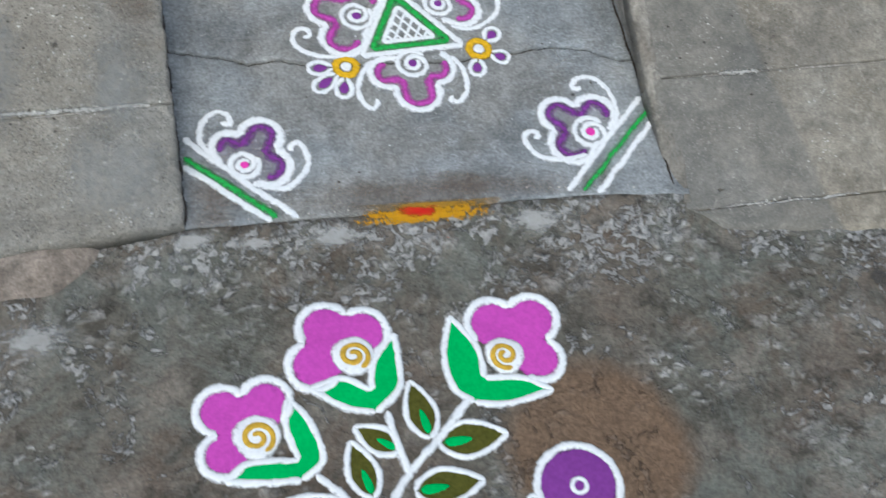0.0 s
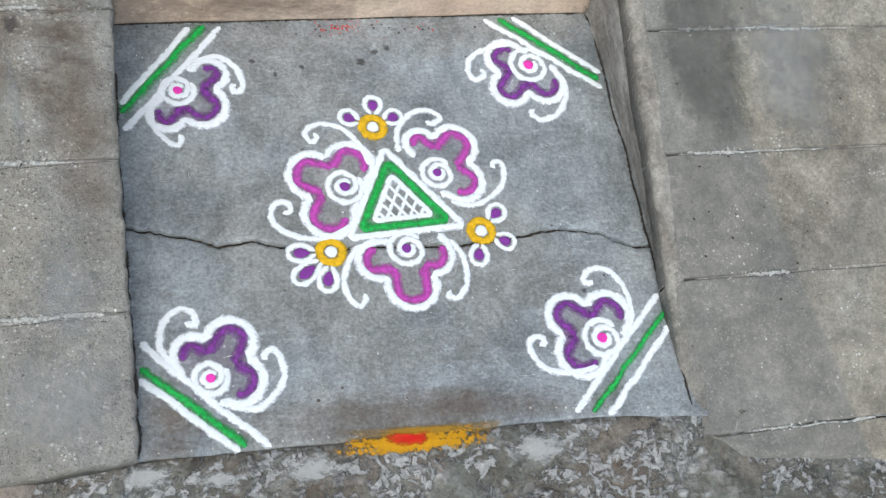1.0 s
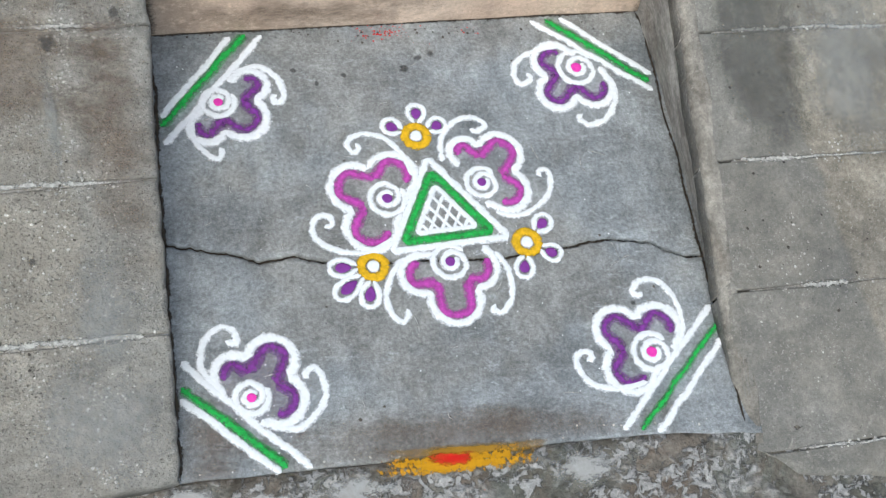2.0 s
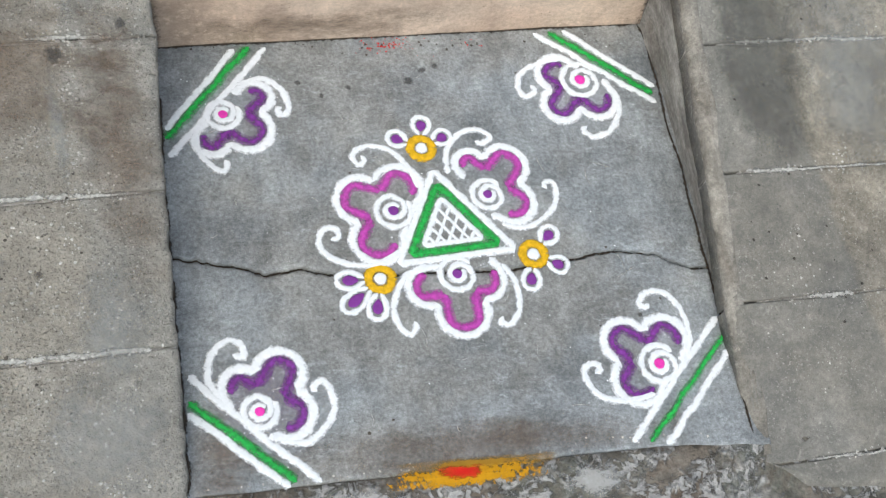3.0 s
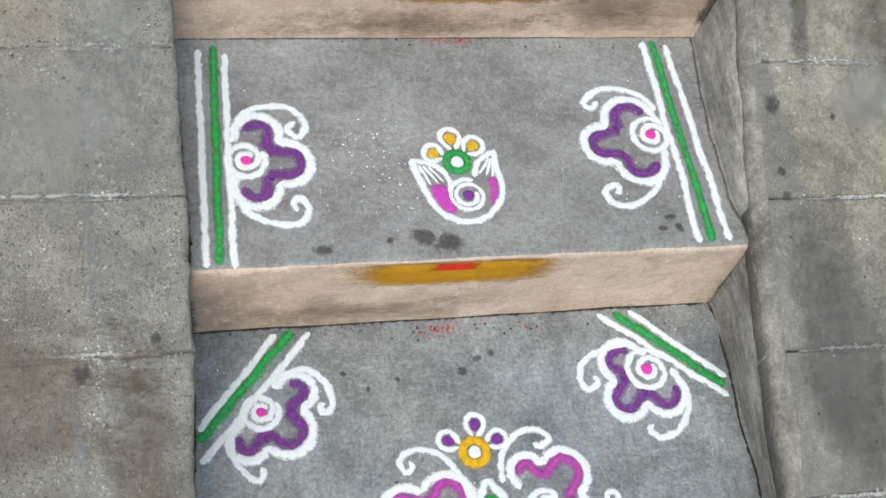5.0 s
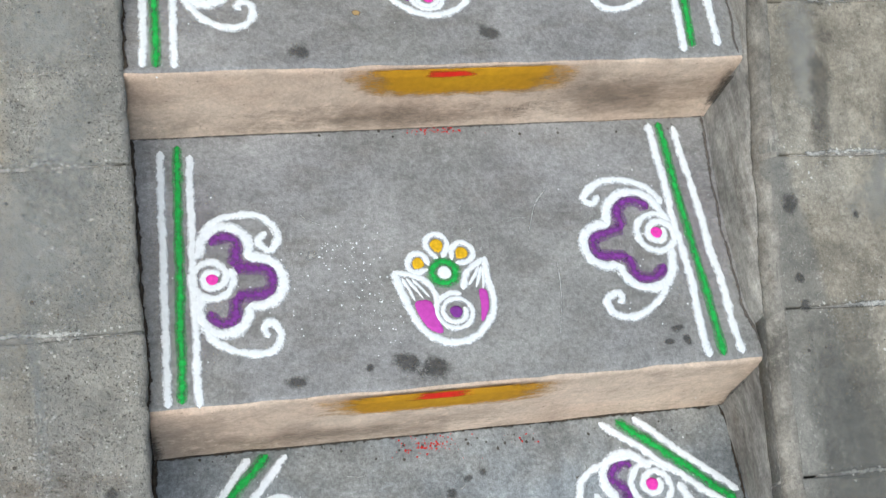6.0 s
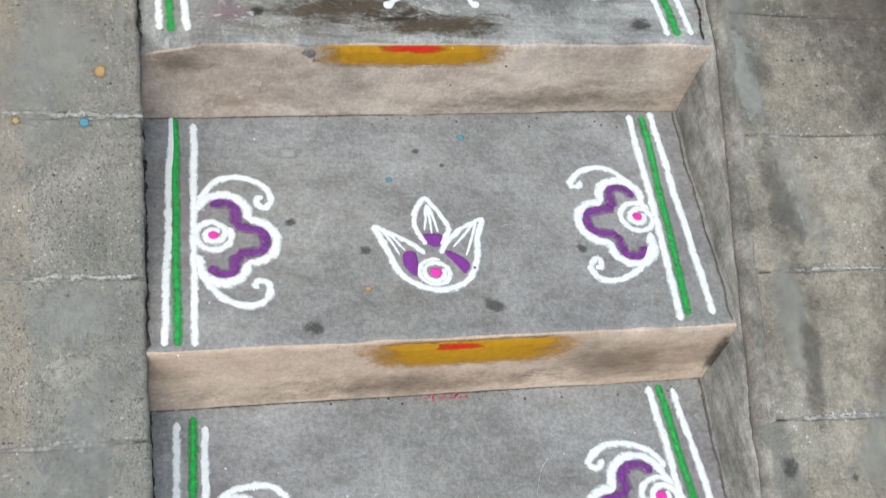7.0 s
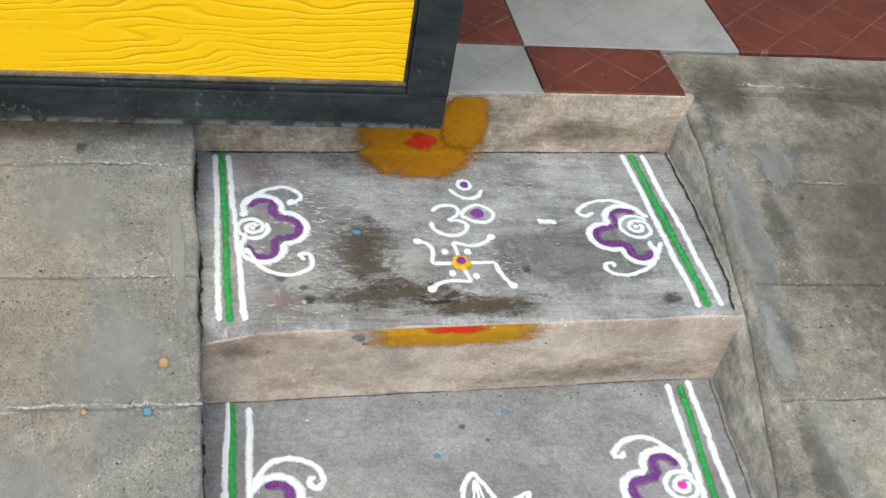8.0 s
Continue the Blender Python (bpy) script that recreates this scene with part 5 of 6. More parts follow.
disc = thing("rangoli_disc", "violet powder disc with white rim and ring on the ground", "rangoli")
sk = Sketch(drape, (0.548, -0.502))
bm = bmesh.new()
sk.dot(bm, (0, 0), 0.062, 0.002)
part("filling", bm, deep_violet, disc)
bm = bmesh.new()
sk.stroke(bm, [(0.066 * math.cos(a), 0.066 * math.sin(a)) for a in (k * math.tau / 12 for k in range(12))], 0.0115, 0.0035, closed=True)
part("rim", bm, white, disc)
bm = bmesh.new()
sk.stroke(bm, [(0.0115 * math.cos(a), 0.0115 * math.sin(a)) for a in (k * math.tau / 8 for k in range(8))], 0.0078, 0.0048, closed=True)
part("ring", bm, white, disc)
bm = bmesh.new()
sk.stroke(bm, [(-0.058, -0.012), (-0.078, -0.004), (-0.085, -0.02)], 0.009, 0.0035)
part("tail", bm, white, disc)


# ---- smears, spots and specks ----
def patch(name, place, mat, label, category, parent=None, rings=7, n=36, group="", kind=""):
    """A thin rubbed-in patch: place(a, b) takes the unit disc onto the surface."""
    bm = bmesh.new()
    uv = bm.loops.layers.uv.verify()
    loops = []
    for j in range(rings, 0, -1):
        r = j / rings
        loops.append([(bm.verts.new(place(r * math.cos(k * math.tau / n), r * math.sin(k * math.tau / n))), r) for k in range(n)])
    mid = (bm.verts.new(place(0.0, 0.0)), 0.0)
    quads = [(a[k], a[(k + 1) % n], b[(k + 1) % n], b[k]) for a, b in zip(loops, loops[1:]) for k in range(n)]
    quads += [(loops[-1][k], loops[-1][(k + 1) % n], mid) for k in range(n)]
    for corner in quads:
        f = bm.faces.new([v for v, _ in corner])
        f.smooth = True
        for loop, (_, e) in zip(f.loops, corner):
            loop[uv].uv = (0.5, e)
    if parent is None and category in ("stain", "scuff", "paint speck", "dust"):
        parent = ground if "ground" in label else stairs if "ramp" not in label else ramp_left if place(0.0, 0.0).x < 0 else ramp_right
    ob = part(name, bm, mat, parent, label if parent else "")
    if parent is None:
        tagged(ob, label, category, group, kind)
    return ob


def squared(a, b):
    """Takes the unit disc onto a square with rounded corners."""
    d = math.hypot(a, b)
    if d < 1e-6:
        return a, b
    f = 1 / ((a / d) ** 4 + (b / d) ** 4) ** 0.25
    return a * f, b * f


def riser_spot(k, x0, x1, z0, z1, proud):
    def place(a, b):
        a, b = squared(a, b)
        x = (x0 + x1) / 2 + (x1 - x0) / 2 * a
        z = min((z0 + z1) / 2 + (z1 - z0) / 2 * b, STEP_Z[k] - 0.0005)
        y = riser_y(k, x) - proud
        lip = STEP_Z[k] - z
        if k < 4 and lip < 0.012:
            y += 0.004 * (1 - lip / 0.012)
        return Vector((x, y, z))
    return place


for k, box_y, box_r in ((1, (0.18, 0.57, 0.12, 0.215), (0.32, 0.42, 0.174, 0.194)), (2, (0.235, 0.62, 0.272, 0.375), (0.36, 0.45, 0.328, 0.343)), (3, (0.178, 0.548, 0.45, 0.525), (0.305, 0.42, 0.487, 0.503))):
    smear_mark = patch("turmeric_mark", riser_spot(k, *box_y, 0.0085), turmeric, "turmeric-yellow smear with red powder under a step's edge", "turmeric mark", group="turmeric marks of the steps", rings=9, n=64)
    patch("red_dab", riser_spot(k, *box_r, 0.0098), kumkum, "red powder dab", "", smear_mark)


def front_spot(x0, x1, w0, w1, up):
    def place(a, b):
        a, b = squared(a, b)
        x = (x0 + x1) / 2 + (x1 - x0) / 2 * a
        w = (w0 + w1) / 2 + (w1 - w0) / 2 * b
        z = 0.0015 if w > 0.002 else max(0.0015 + (w - 0.002) * 1.1, ground_z(x, w) + 0.003)
        return Vector((x, w - 0.02 * (x - 0.4), z + up))
    return place


mark = patch("turmeric_mark", front_spot(0.262, 0.57, -0.006, 0.016, 0.001), turmeric_thin, "turmeric-yellow smear with red powder along the landing's front edge", "turmeric mark", group="turmeric marks of the steps", rings=9, n=64)
patch("spilled_turmeric", front_spot(0.275, 0.515, -0.026, 0.004, 0.0016), turmeric_crumbs, "turmeric spilled over the rough ground", "", mark, rings=9, n=64)
patch("red_dab", front_spot(0.35, 0.428, -0.016, 0.007, 0.003), kumkum, "red powder dab", "", mark)


def threshold_spot(x0, rx, y0, ry, proud):
    """The round mark: up the riser and over the foot of it onto the tread, in one sheet."""
    def place(a, b):
        x = x0 + rx * a
        wall = riser_y(4, x) - proud
        along = y0 + ry * b
        over = along - wall
        if over <= 0:
            return Vector((x, along, Z3 + 0.0022))
        return Vector((x, wall, min(Z3 + 0.0022 + over, 0.629)))
    return place


mark = patch("turmeric_mark", threshold_spot(0.345, 0.15, 2.055, 0.118, 0.0075), turmeric_wet, "thick dark-yellow turmeric round with red dot at the threshold", "turmeric mark", rings=10, n=56)
patch("upper_lobe", threshold_spot(0.43, 0.062, 2.12, 0.09, 0.0085), turmeric_wet, "turmeric rubbed up to the threshold's edge", "", mark)
patch("red_dab", threshold_spot(0.352, 0.036, 2.068, 0.026, 0.0095), kumkum, "red powder dot", "", mark)


def lying(z, x, y, rx, ry, turn=0.0, lift=0.0016, slope=None):
    ca, sa = math.cos(turn), math.sin(turn)

    def place(a, b):
        wob = 1 + 0.25 * noise.noise(Vector((a * 1.7 + x * 50, b * 1.7 + y * 50, 0)))
        px, py = x + wob * (rx * a * ca - ry * b * sa), y + wob * (rx * a * sa + ry * b * ca)
        px, level = slope(px, py) if slope else (px, z)
        return Vector((px, py, level + lift))
    return place


SPOT = "dark grey splash spot on the cement"
for z, x, y, rx, ry in ((Z0, 0.408, 0.663, 0.0085, 0.0075), (Z0, 0.436, 0.683, 0.008, 0.007), (Z0, 0.457, 0.69, 0.008, 0.007), (Z0, 0.224, 0.665, 0.006, 0.006), (Z0, 0.26, 0.638, 0.005, 0.005), (Z0, 0.306, 0.652, 0.005, 0.005),
                        (Z0, 0.717, 0.212, 0.006, 0.005), (Z1, 0.33, 0.793, 0.022, 0.016), (Z1, 0.365, 0.786, 0.026, 0.017), (Z1, 0.182, 0.775, 0.009, 0.015), (Z1, 0.278, 0.789, 0.007, 0.006), (Z1, 0.716, 0.825, 0.012, 0.005), (Z1, 0.728, 0.808, 0.006, 0.01), (Z1, 0.7, 0.806, 0.008, 0.004),
                        (Z2, 0.462, 1.217, 0.012, 0.018), (Z2, 0.2, 1.18, 0.013, 0.015), (Z2, 0.177, 1.363, 0.0085, 0.008), (Z2, 0.282, 1.313, 0.009, 0.009), (Z2, 0.618, 1.32, 0.01, 0.008), (Z2, 0.381, 1.507, 0.007, 0.006),
                        (Z2, 0.42, 1.48, 0.006, 0.005), (Z3, 0.087, 1.69, 0.012, 0.01), (Z3, 0.13, 1.64, 0.01, 0.01), (Z3, 0.12, 1.668, 0.009, 0.008), (Z3, 0.744, 1.655, 0.02, 0.014), (Z3, 0.5, 1.72, 0.01, 0.008)):
    patch("splash_spot", lying(z, x, y, rx * 1.25, ry * 1.25, x * 9), grime, SPOT, "stain", rings=4, n=18, group="splash spots")
for right, x, y, rx, ry in ((False, -0.049, 0.643, 0.008, 0.009), (False, -0.141, 0.6, 0.011, 0.013), (False, -0.175, 0.3, 0.006, 0.006), (False, -0.24, 1.9, 0.01, 0.012), (True, 0.877, 0.966, 0.015, 0.017), (True, 0.884, 0.867, 0.008, 0.008),
                            (True, 0.89, 0.83, 0.009, 0.009), (True, 0.98, 0.95, 0.006, 0.007), (True, 1.03, 1.85, 0.006, 0.006)):
    patch("splash_spot", lying(0, x, y, rx * 1.2, ry * 1.2, 0.3, 0.004, lambda xx, yy, r=right: ramp_top(xx, yy, r)), grime, "dark splash spot on the ramp", "stain", rings=4, n=18, group="splash spots")
streak_mat = smear("damp_streak", (0.1, 0.092, 0.08), (0.12, 0.11, 0.095), 1.6, 0.6, (1, 1, 1), 26, 0.42)
for x, y, rx, ry, turn in ((0.925, 1.36, 0.035, 0.15, 0.18), (0.965, 1.79, 0.035, 0.12, 0.1), (0.943, 1.12, 0.024, 0.13, -0.1), (0.9, 2.02, 0.03, 0.1, 0.0), (0.93, 1.565, 0.03, 0.05, 0.1)):
    patch("damp_streak", lying(0, x, y, rx, ry, turn, 0.0045, lambda xx, yy: ramp_top(xx, yy, True)), streak_mat, "dark damp streak running down the ramp", "stain", group="damp streaks")
for x, y, rx, ry in ((0.235, 1.76, 0.075, 0.11), (0.27, 1.66, 0.15, 0.05), (0.4, 1.63, 0.16, 0.035)):
    patch("damp_stain", lying(Z3, x, y, rx, ry, 0.1, 0.0012), damp, "brown damp stain on the worn top tread", "stain", group="damp stains")
for z, x, y, rx, ry in ((Z2, 0.18, 1.497, 0.022, 0.017), (Z3, 0.12, 1.69, 0.07, 0.06), (Z3, 0.31, 1.74, 0.08, 0.08), (Z3, 0.4, 1.72, 0.09, 0.06), (Z3, 0.75, 2.0, 0.07, 0.06), (Z1, 0.212, 0.955, 0.012, 0.008)):
    patch("pale_scuff", lying(z, x, y, rx, ry, 0.2, 0.0014), lime, "pale scuffed patch on the cement", "scuff", rings=5, n=24, group="pale scuffs")
for mat, z, x, y, r in ((blue_paint, Z2, 0.332, 1.448, 0.0075), (blue_paint, Z2, 0.459, 1.539, 0.009), (blue_paint, Z3, 0.217, 1.809, 0.011), (tan_paint, Z2, 0.281, 1.245, 0.008), (tan_paint, Z3, 0.57, 1.79, 0.008)):
    patch("paint_speck", lying(z, x, y, r, r * 0.9), mat, "small faded blue paint speck on a tread" if mat is blue_paint else "small tan paint speck on a tread", "paint speck", rings=4, n=16, group="paint specks")
for mat, x, y, r in ((blue_paint, -0.11, 1.44, 0.009), (tan_paint, -0.092, 1.51, 0.012), (tan_paint, -0.2, 1.44, 0.008)):
    patch("paint_speck", lying(0, x, y, r, r, 0, 0.004, ramp_top), mat, "small faded paint speck on the ramp", "paint speck", rings=4, n=16, group="paint specks")
for z, x, y, rx, ry in ((Z3, 0.05, 1.98, 0.05, 0.06), (Z3, 0.09, 1.64, 0.06, 0.05), (Z3, 0.72, 2.03, 0.05, 0.04)):
    patch("pink_dusting", lying(z, x, y, rx, ry, 0, 0.001), blush, "faint pink powder dust on the worn tread", "dust", group="pink dustings")


def specks(name, spots, size, mat, label, rise=0.6):
    """Loose grains, too many to count."""
    rnd = random.Random(len(spots) * 7 + int(size * 1e5))
    bm = bmesh.new()
    uv = bm.loops.layers.uv.verify()
    for z, x, y, rx, ry, count in spots:
        for _ in range(count):
            px, py = rnd.gauss(x, rx * 0.5), rnd.gauss(y, ry * 0.5)
            if not callable(z) and not 0.0 < px < 0.84:
                continue
            if callable(z) and z is not ground_z and left_x(py) - 0.012 < px < right_x(py) + 0.03:
                continue
            r = size * (0.35 + rnd.random() ** 2)
            base = [bm.verts.new((px + r * math.cos(a) * (0.7 + 0.5 * rnd.random()), py + r * math.sin(a) * (0.7 + 0.5 * rnd.random()), (z(px, py) if callable(z) else z) + 0.0006)) for a in (0.3, 1.6, 2.8, 4.1, 5.3)]
            top = bm.verts.new((px, py, (z(px, py) if callable(z) else z) + 0.0006 + r * rise))
            for k in range(5):
                bm.faces.new((base[k], base[(k + 1) % 5], top))
    ob = part(name, bm, mat, None)
    return tagged(ob, label, "powder", kind="stuff")


specks("red_grains", [(Z0, 0.385, 0.738, 0.05, 0.018, 110), (Z0, 0.52, 0.742, 0.05, 0.016, 10), (Z1, 0.41, 1.152, 0.05, 0.008, 80), (Z3, 0.33, 1.965, 0.08, 0.02, 16), (Z0 - 0.012, 0.4, -0.03, 0.06, 0.02, 14)], 0.0015, kumkum, "scattered red powder grains")
specks("white_grains", [(Z1, 0.25, 0.955, 0.05, 0.04, 70), (Z1, 0.295, 0.88, 0.04, 0.07, 70), (Z1, 0.23, 0.90, 0.07, 0.09, 40), (Z0, 0.11, 0.11, 0.1, 0.1, 60), (Z0, 0.72, 0.14, 0.1, 0.1, 60), (Z0, 0.42, 0.38, 0.2, 0.2, 120), (Z0, 0.1, 0.63, 0.1, 0.1, 60), (Z0, 0.74, 0.66, 0.1, 0.1, 60),
                        (Z1, 0.08, 0.93, 0.1, 0.2, 60), (Z1, 0.72, 0.97, 0.1, 0.2, 60), (Z2, 0.08, 1.35, 0.1, 0.2, 50), (Z2, 0.72, 1.38, 0.1, 0.2, 50), (Z2, 0.38, 1.3, 0.1, 0.1, 30), (Z3, 0.39, 1.8, 0.12, 0.15, 60)], 0.0012, white, "scattered grains of white powder round the drawings")

# lavender haze of spilled powder along the borders
for z, x, y, rx, ry in ((Z1, 0.05, 0.95, 0.07, 0.22), (Z1, 0.78, 0.97, 0.08, 0.22), (Z2, 0.04, 1.36, 0.08, 0.22), (Z2, 0.79, 1.4, 0.06, 0.22), (Z3, 0.08, 1.8, 0.1, 0.22), (Z3, 0.78, 1.85, 0.06, 0.2), (Z0, 0.12, 0.13, 0.11, 0.11)):
    patch("powder_haze", lying(z, x, y, rx, ry, 0, 0.0009), haze, "faint lavender powder haze beside a border", "dust", group="powder hazes")

# pale render, and a hole's shade painted as a flat dark patch, before the landing
for x, y, rx, ry, mat, label in ((1.19, -0.21, 0.022, 0.026, grime, "flat dark patch for a shaded hollow in the rough ground"), (0.011, -0.021, 0.050, 0.020, lime, "pale lime smear on the rough ground"), (0.110, -0.035, 0.050, 0.014, lime, "pale lime smear on the rough ground"), (0.240, -0.035, 0.070, 0.025, lime, "pale lime smear on the rough ground"), (0.585, -0.037, 0.060, 0.030, lime, "pale lime smear on the rough ground"), (-0.237, -0.159, 0.070, 0.035, lime, "pale lime smear on the rough ground")):
    patch("ground_smear" if mat is lime else "ground_hollow", lambda a, b, x=x, y=y, rx=rx, ry=ry: Vector((x + rx * a, y + ry * b, ground_z(x + rx * a, y + ry * b) + 0.0035)), mat, label, "stain", group="ground smears")

# dirt packed into the seams
def seam(name, path, width, z, mat, owner, n=60):
    bm = bmesh.new()
    Sketch(z).ribbon(bm, [Vector(path(k / n)) for k in range(n + 1)], width, 0.0012)
    return part(name, bm, mat, owner)


for k in (1, 2, 3, 4):
    seam("dirt_seam", lambda t, k=k: (-0.04 + 0.88 * t, riser_y(k, -0.04 + 0.88 * t) - 0.004), (0.009, 0.005, 0.004, 0.008)[k - 1], flat(STEP_Z[k - 1]), seam_dirt if k in (1, 4) else seam_faint, stairs)
for k in range(4):
    y0, y1 = riser_y(k, 0.0) + 0.004, riser_y(k + 1, 0.0) - 0.004
    seam("dirt_seam", lambda t, a=y0, b=y1: (inner_x(a + (b - a) * t, False) + 0.001, a + (b - a) * t), (0.009, 0.007, 0.008, 0.011)[k], flat(STEP_Z[k]), seam_dirt, stairs)
    y0, y1 = riser_y(k, 0.85) + 0.004, riser_y(k + 1, 0.85) - 0.004
    seam("dirt_seam", lambda t, a=y0, b=y1, k=k: (right_x(a + (b - a) * t) - 0.003 + 0.005 * noise.noise(Vector((t * 9, k * 3.0, 1))), a + (b - a) * t), (0.006, 0.006, 0.005, 0.007)[k], flat(STEP_Z[k]), (seam_dirt, seam_faint, seam_faint, seam_dirt)[k], stairs)
# dark patches at the ends of the lower risers
patch("corner_dirt", riser_spot(1, 0.836, 0.868, -0.01, 0.17, 0.006), corner_dark, "dark patch in the corner", "", stairs)
patch("corner_dirt", riser_spot(2, 0.82, 0.848, 0.2, 0.33, 0.006), corner_dark, "dark patch in the corner", "", stairs)
patch("corner_dirt", riser_spot(1, -0.022, 0.011, -0.02, 0.14, 0.006), corner_dark, "dark patch in the corner", "", stairs)
for k, box_s in ((1, (0.02, 0.5, 0.0, 0.09)), (2, (0.05, 0.6, 0.19, 0.27)), (2, (0.5, 0.86, 0.2, 0.33)), (3, (0.4, 0.86, 0.34, 0.42)), (3, (-0.04, 0.08, 0.43, 0.5)), (4, (0.45, 0.84, 0.5, 0.6))):
    patch("run_off_stain", riser_spot(k, *box_s, 0.0062), run_off, "brownish run-off stain on the riser", "", stairs)

# pale lime standing in the scored joints of the ramps
rnd = random.Random(5)
for right, joints in ((False, LEFT_JOINTS), (True, RIGHT_JOINTS)):
    for y in joints[1:-1]:
        for _ in range(2):
            if y > 1.0 and rnd.random() < 0.35:
                continue
            if right:
                a = rnd.uniform(0.9, 1.0)
                b = a + rnd.uniform(0.06, 0.35)
            else:
                b = rnd.uniform(-0.09, -0.03)
                a = b - rnd.uniform(0.06, 0.3)
            tilt = 0.0105 if right else 0.0095
            ob = seam("lime_deposit", lambda t, a=a, b=b, y=y: (a + (b - a) * t, y + tilt * ((a + (b - a) * t) - (1.14 if right else -0.255)) + 0.004 * noise.noise(Vector((t * 5, y * 7, 6)))), rnd.uniform(0.006, 0.013), lambda px, py, r=right: ramp_z(py, r) - 0.0005, lime_deposit, ramp_right if right else ramp_left)
            ob["label"] = "pale lime deposit in a scored joint"

# washes of damp, pale cement and darker brown tone on the ramps
for right, x, y, rx, ry, mat in ((True, 0.955, 0.62, 0.095, 0.25, dark_wash), (True, 1.2, 1.75, 0.3, 0.5, brown_wash), (True, 1.2, 1.1, 0.2, 0.3, brown_wash), (True, 0.95, 2.12, 0.1, 0.12, brown_wash), (True, 1.25, 2.12, 0.25, 0.12, brown_wash), (True, 0.9, 1.75, 0.04, 0.16, pale_wash), (True, 0.96, 1.35, 0.06, 0.14, pale_wash), (True, 1.05, 1.0, 0.08, 0.1, pale_wash), (True, 1.12, 0.55, 0.12, 0.2, pale_wash),
                                 (False, -0.08, 0.22, 0.07, 0.1, pale_wash), (False, -0.17, 0.92, 0.2, 0.16, pale_wash), (False, -0.12, 1.2, 0.09, 0.09, pale_wash), (False, -0.3, 0.3, 0.1, 0.2, pale_wash), (False, -0.13, 0.76, 0.014, 0.16, pale_wash), (False, -0.14, 0.5, 0.012, 0.1, pale_wash),
                                 # broad pale patches that lighten the upper left ramp
                                 (False, -0.16, 1.52, 0.13, 0.17, pale_wash), (False, -0.25, 1.78, 0.16, 0.14, pale_wash), (False, -0.28, 1.3, 0.13, 0.14, pale_wash), (False, -0.1, 1.05, 0.06, 0.12, pale_wash), (False, -0.16, 1.98, 0.1, 0.1, pale_wash),
                                 (True, 0.91, 1.8, 0.04, 0.17, pale_splash), (True, 0.905, 1.54, 0.035, 0.13, pale_splash), (False, -0.075, 1.68, 0.013, 0.16, pale_splash), (False, -0.3, 2.02, 0.4, 0.13, tan_wash), (False, -0.06, 0.5, 0.07, 0.26, run_off), (False, -0.22, 0.58, 0.2, 0.16, run_off), (False, -0.1, 0.08, 0.12, 0.1, pale_wash), (True, 0.92, 1.2, 0.04, 0.14, pale_wash), (True, 1.0, 1.93, 0.05, 0.08, pale_splash)):
    patch("cement_wash", lying(0, x, y, rx, ry, 0.1, 0.0034, lambda xx, yy, r=right: ramp_top(xx, yy, r)), mat, "brown wash on the ramp" if mat in (brown_wash, tan_wash, run_off) else "dark damp wash on the ramp" if mat is dark_wash else "pale wash on the cement ramp" if mat is pale_wash else "pale splashed cement on the ramp", "stain", group="washes on the ramps", rings=9, n=48)
# tones the top tread: darker right part, paler left part
patch("cement_wash", lying(Z3, 0.6, 1.76, 0.17, 0.12, 0.1, 0.0011), dark_wash, "dark wash over the right part of the worn tread", "stain", group="washes on the treads", rings=9, n=48)
patch("cement_wash", lying(Z3, 0.13, 1.78, 0.15, 0.2, 0.1, 0.0011), pale_wash, "pale brushed lime on the worn tread", "stain", group="washes on the treads", rings=9, n=48)
patch("front_dirt", lying(Z0, 0.42, 0.035, 0.4, 0.05, 0.0, 0.0007), run_off, "brown dirt along the landing's front edge", "stain", group="dirt of the landing")
patch("front_dirt", lying(Z0, 0.05, 0.05, 0.06, 0.1, 0.0, 0.0007), run_off, "brown dirt along the landing's front edge", "stain", group="dirt of the landing")
# brushed lime ridges on the top tread
rnd = random.Random(31)
bm = bmesh.new()
ridge = Sketch(flat(Z3 - 0.0002))
for x, y, rx, ry, count in ((0.12, 1.7, 0.05, 0.05, 120), (0.15, 1.9, 0.05, 0.06, 80), (0.31, 1.74, 0.03, 0.05, 80), (0.33, 1.67, 0.05, 0.02, 26), (0.46, 1.72, 0.04, 0.05, 30), (0.55, 1.95, 0.1, 0.04, 30), (0.76, 1.97, 0.03, 0.06, 24)):
    for _ in range(count * 2):
        a = Vector((rnd.gauss(x, rx), rnd.gauss(y, ry)))
        size = rnd.uniform(0.004, 0.015)
        if a.y < 1.61 or a.y > 2.04:
            continue
        ridge.stroke(bm, [a, a + Vector((size * 0.5, rnd.uniform(-0.003, 0.003))), a + Vector((size, rnd.uniform(-0.005, 0.004)))], rnd.uniform(0.0017, 0.0036), 0.0006)
tagged(part("brush_ridges", bm, brush_lime, None), "short pale brushed lime ridges on the worn tread", "scratches", kind="stuff")
# fine scratches
rnd = random.Random(11)
bm = bmesh.new()
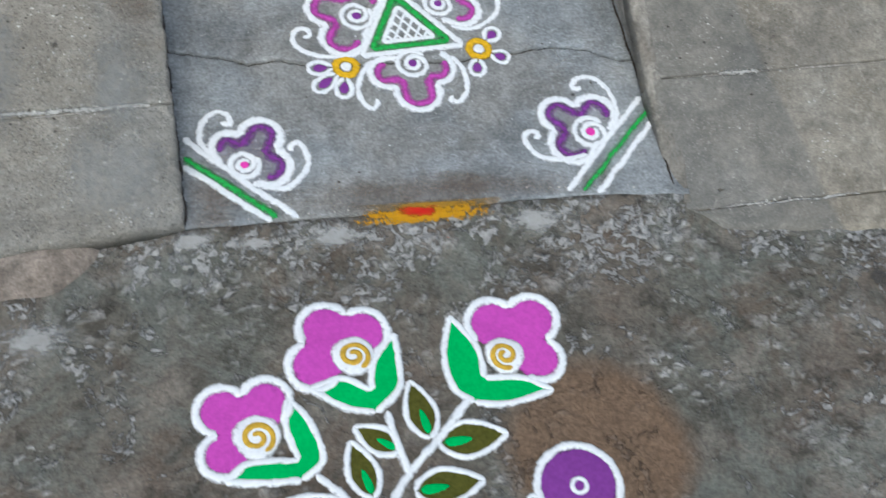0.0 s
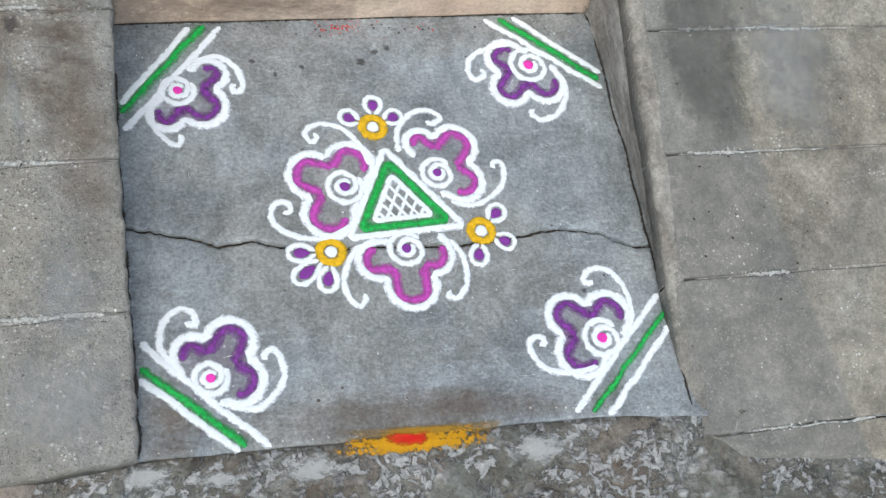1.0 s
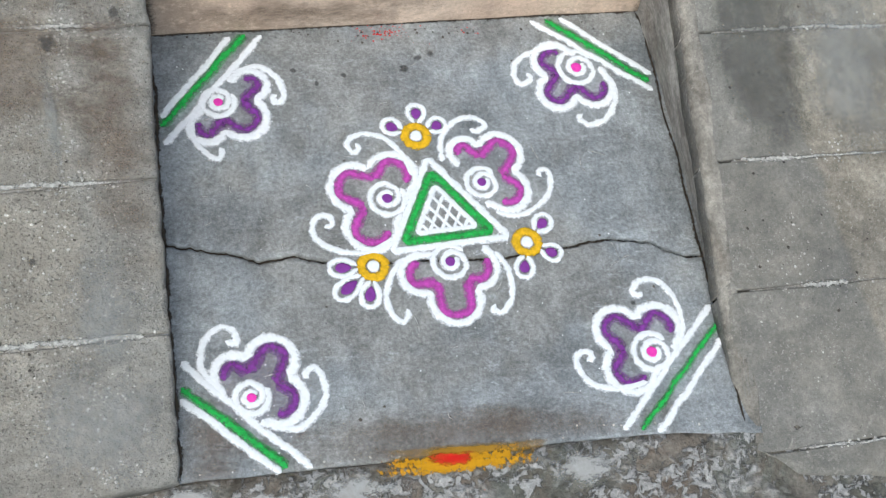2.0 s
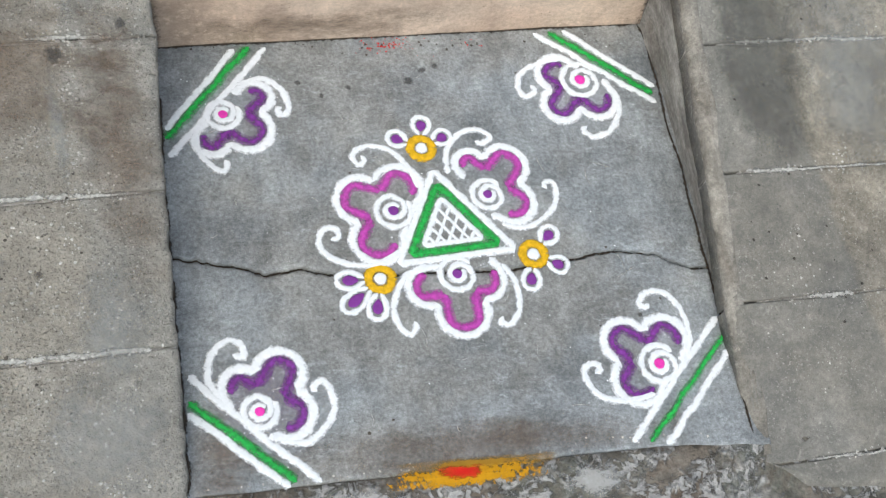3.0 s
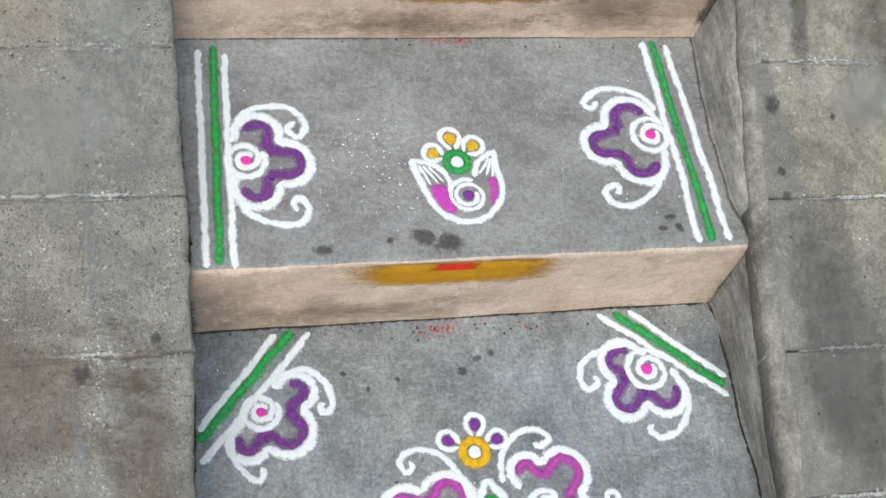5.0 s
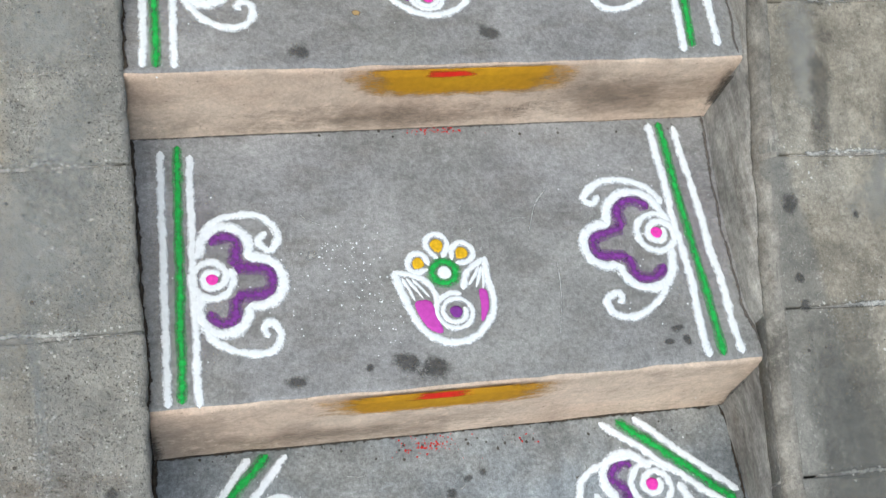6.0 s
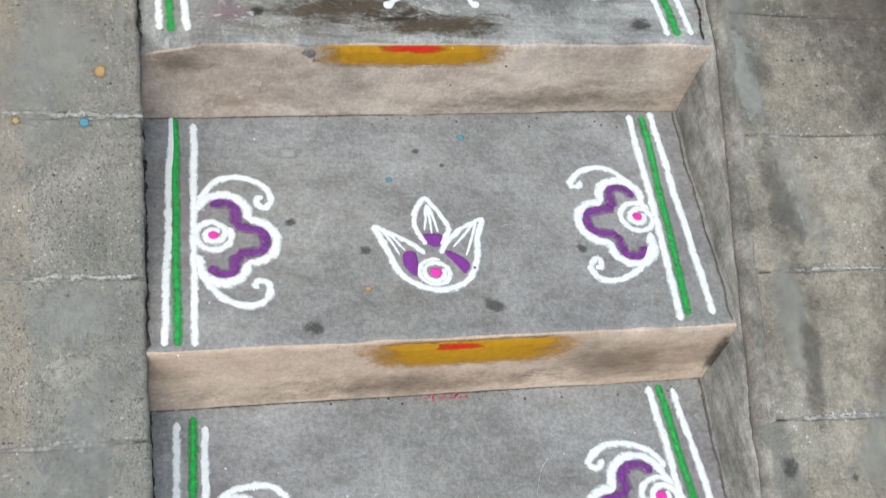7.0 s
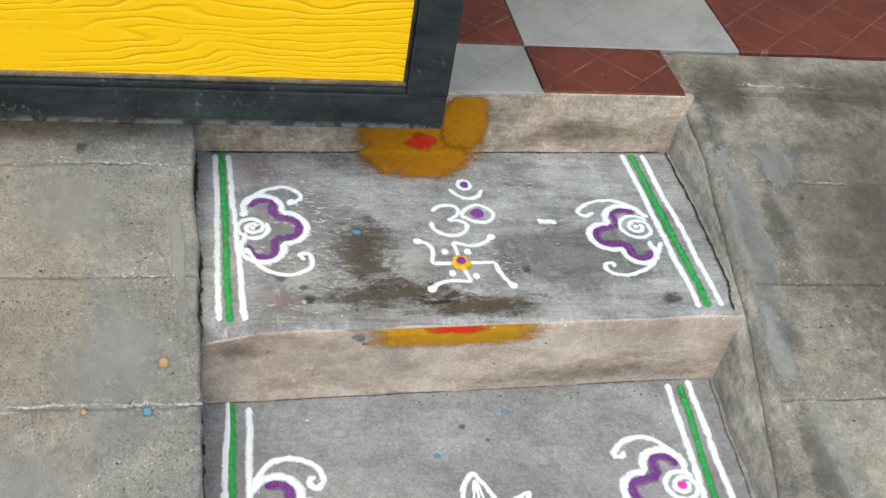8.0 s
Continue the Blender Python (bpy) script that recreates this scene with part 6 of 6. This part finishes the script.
for z, y0, y1, count in ((Z0, 0.05, 0.7, 50), (Z1, 0.8, 1.12, 14), (Z2, 1.2, 1.52, 12), (Z3, 1.62, 2.0, 30)):
    for _ in range(count):
        a = Vector((rnd.uniform(0.05, 0.8), rnd.uniform(y0, y1)))
        turn = rnd.uniform(0, math.tau)
        size = rnd.uniform(0.008, 0.035)
        mid_pt = a + Vector((math.cos(turn), math.sin(turn))) * size * 0.5 + Vector((rnd.uniform(-1, 1), rnd.uniform(-1, 1))) * size * 0.2
        Sketch(flat(z - 0.0002)).stroke(bm, [a, mid_pt, a + Vector((math.cos(turn), math.sin(turn))) * size], rnd.uniform(0.002, 0.0036), 0.0004)
for pts in ([(0.562, 1.054), (0.540, 1.026), (0.524, 0.981)], [(0.559, 0.935), (0.556, 0.883), (0.545, 0.825)]):
    Sketch(flat(Z1 - 0.0002)).stroke(bm, pts, 0.0034, 0.0004)
tagged(part("scratch_marks", bm, scratch_lime, None), "fine pale scratches in the cement", "scratches", kind="stuff")

bm = bmesh.new()
dash = Sketch(flat(Z3))
dash.stroke(bm, [(0.545, 1.856), (0.556, 1.85), (0.57, 1.852), (0.58, 1.846)], 0.012)
tagged(part("rangoli_line", bm, white, None), "short stray dash of white powder on the worn tread", "rangoli")
crack_dirt = bmesh.new()
Sketch(flat(-0.012)).ribbon(crack_dirt, [Vector((left_x(0.3) + (right_x(0.3) - left_x(0.3)) * k / 120, crack_y(left_x(0.3) + (right_x(0.3) - left_x(0.3)) * k / 120))) for k in range(121)], 0.012, 0.001)
part("crack_dirt", crack_dirt, seam_dirt, stairs, "dark dirt in the crack")


def on_left(x, y):
    return ramp_z(y) + 0.0012


def on_right(x, y):
    return ramp_z(y, True) + 0.0012


chip_mat = cement("pale_chip", (0.4, 0.385, 0.355), (0.48, 0.465, 0.43), (0.28, 0.26, 0.235), pits=0.0, chips=0.0).mat
dark_chip_mat = cement("dark_pit_dirt", (0.07, 0.062, 0.052), (0.09, 0.08, 0.068), (0.05, 0.045, 0.04), pits=0.0, chips=0.0).mat
rnd = random.Random(21)
pale_spots, dark_spots = [], []
for _ in range(46):
    pale_spots.append((on_left, rnd.uniform(-0.36, -0.02), rnd.uniform(0.0, 2.0), rnd.uniform(0.015, 0.06), rnd.uniform(0.015, 0.08), rnd.randint(10, 34)))
    dark_spots.append((on_left, rnd.uniform(-0.36, -0.03), rnd.uniform(0.0, 2.0), 0.08, 0.1, rnd.randint(3, 9)))
for _ in range(40):
    pale_spots.append((on_right, rnd.uniform(0.9, 1.3), rnd.uniform(0.0, 2.05), rnd.uniform(0.015, 0.06), rnd.uniform(0.015, 0.08), rnd.randint(6, 24)))
    dark_spots.append((on_right, rnd.uniform(0.9, 1.3), rnd.uniform(0.0, 2.05), 0.08, 0.1, rnd.randint(3, 8)))
for x, y, rx, ry, count in ((-0.125, 0.72, 0.012, 0.4, 170), (-0.13, 0.48, 0.016, 0.3, 110), (-0.1, 0.65, 0.18, 0.35, 260), (-0.1, 0.35, 0.18, 0.3, 220), (-0.12, 0.12, 0.14, 0.12, 130), (-0.1, 1.35, 0.16, 0.4, 160)):
    pale_spots.append((on_left, x, y, rx, ry, count))
for y in LEFT_JOINTS[1:-1]:
    pale_spots.append((on_left, -0.12, y, 0.13, 0.012, 60))
for y in RIGHT_JOINTS[1:-1]:
    pale_spots.append((on_right, 1.02, y, 0.13, 0.01, 40))
specks("pale_chips", pale_spots, 0.0021, chip_mat, "pale chips of lime and grit on the ramps", 0.25)
specks("dark_pits", dark_spots, 0.0024, dark_chip_mat, "small dark pits and crumbs on the ramps", 0.15)
specks("crumbs", [(Z0, 0.42, 0.735, 0.8, 0.012, 90), (Z1, 0.42, 1.153, 0.8, 0.01, 60), (Z2, 0.4, 1.575, 0.8, 0.014, 60), (Z3, 0.4, 2.03, 0.8, 0.016, 90), (Z0, 0.4, 0.35, 0.8, 0.5, 60), (Z3, 0.4, 1.8, 0.8, 0.3, 80)], 0.0022, dark_chip_mat, "dark crumbs and dirt on the treads", 0.3)
specks("edge_chips", [(Z3 + 0.001, 0.4, 1.6, 0.8, 0.012, 50), (Z0, 0.4, 0.012, 0.8, 0.01, 60)], 0.002, chip_mat, "pale chips along worn edges", 0.2)
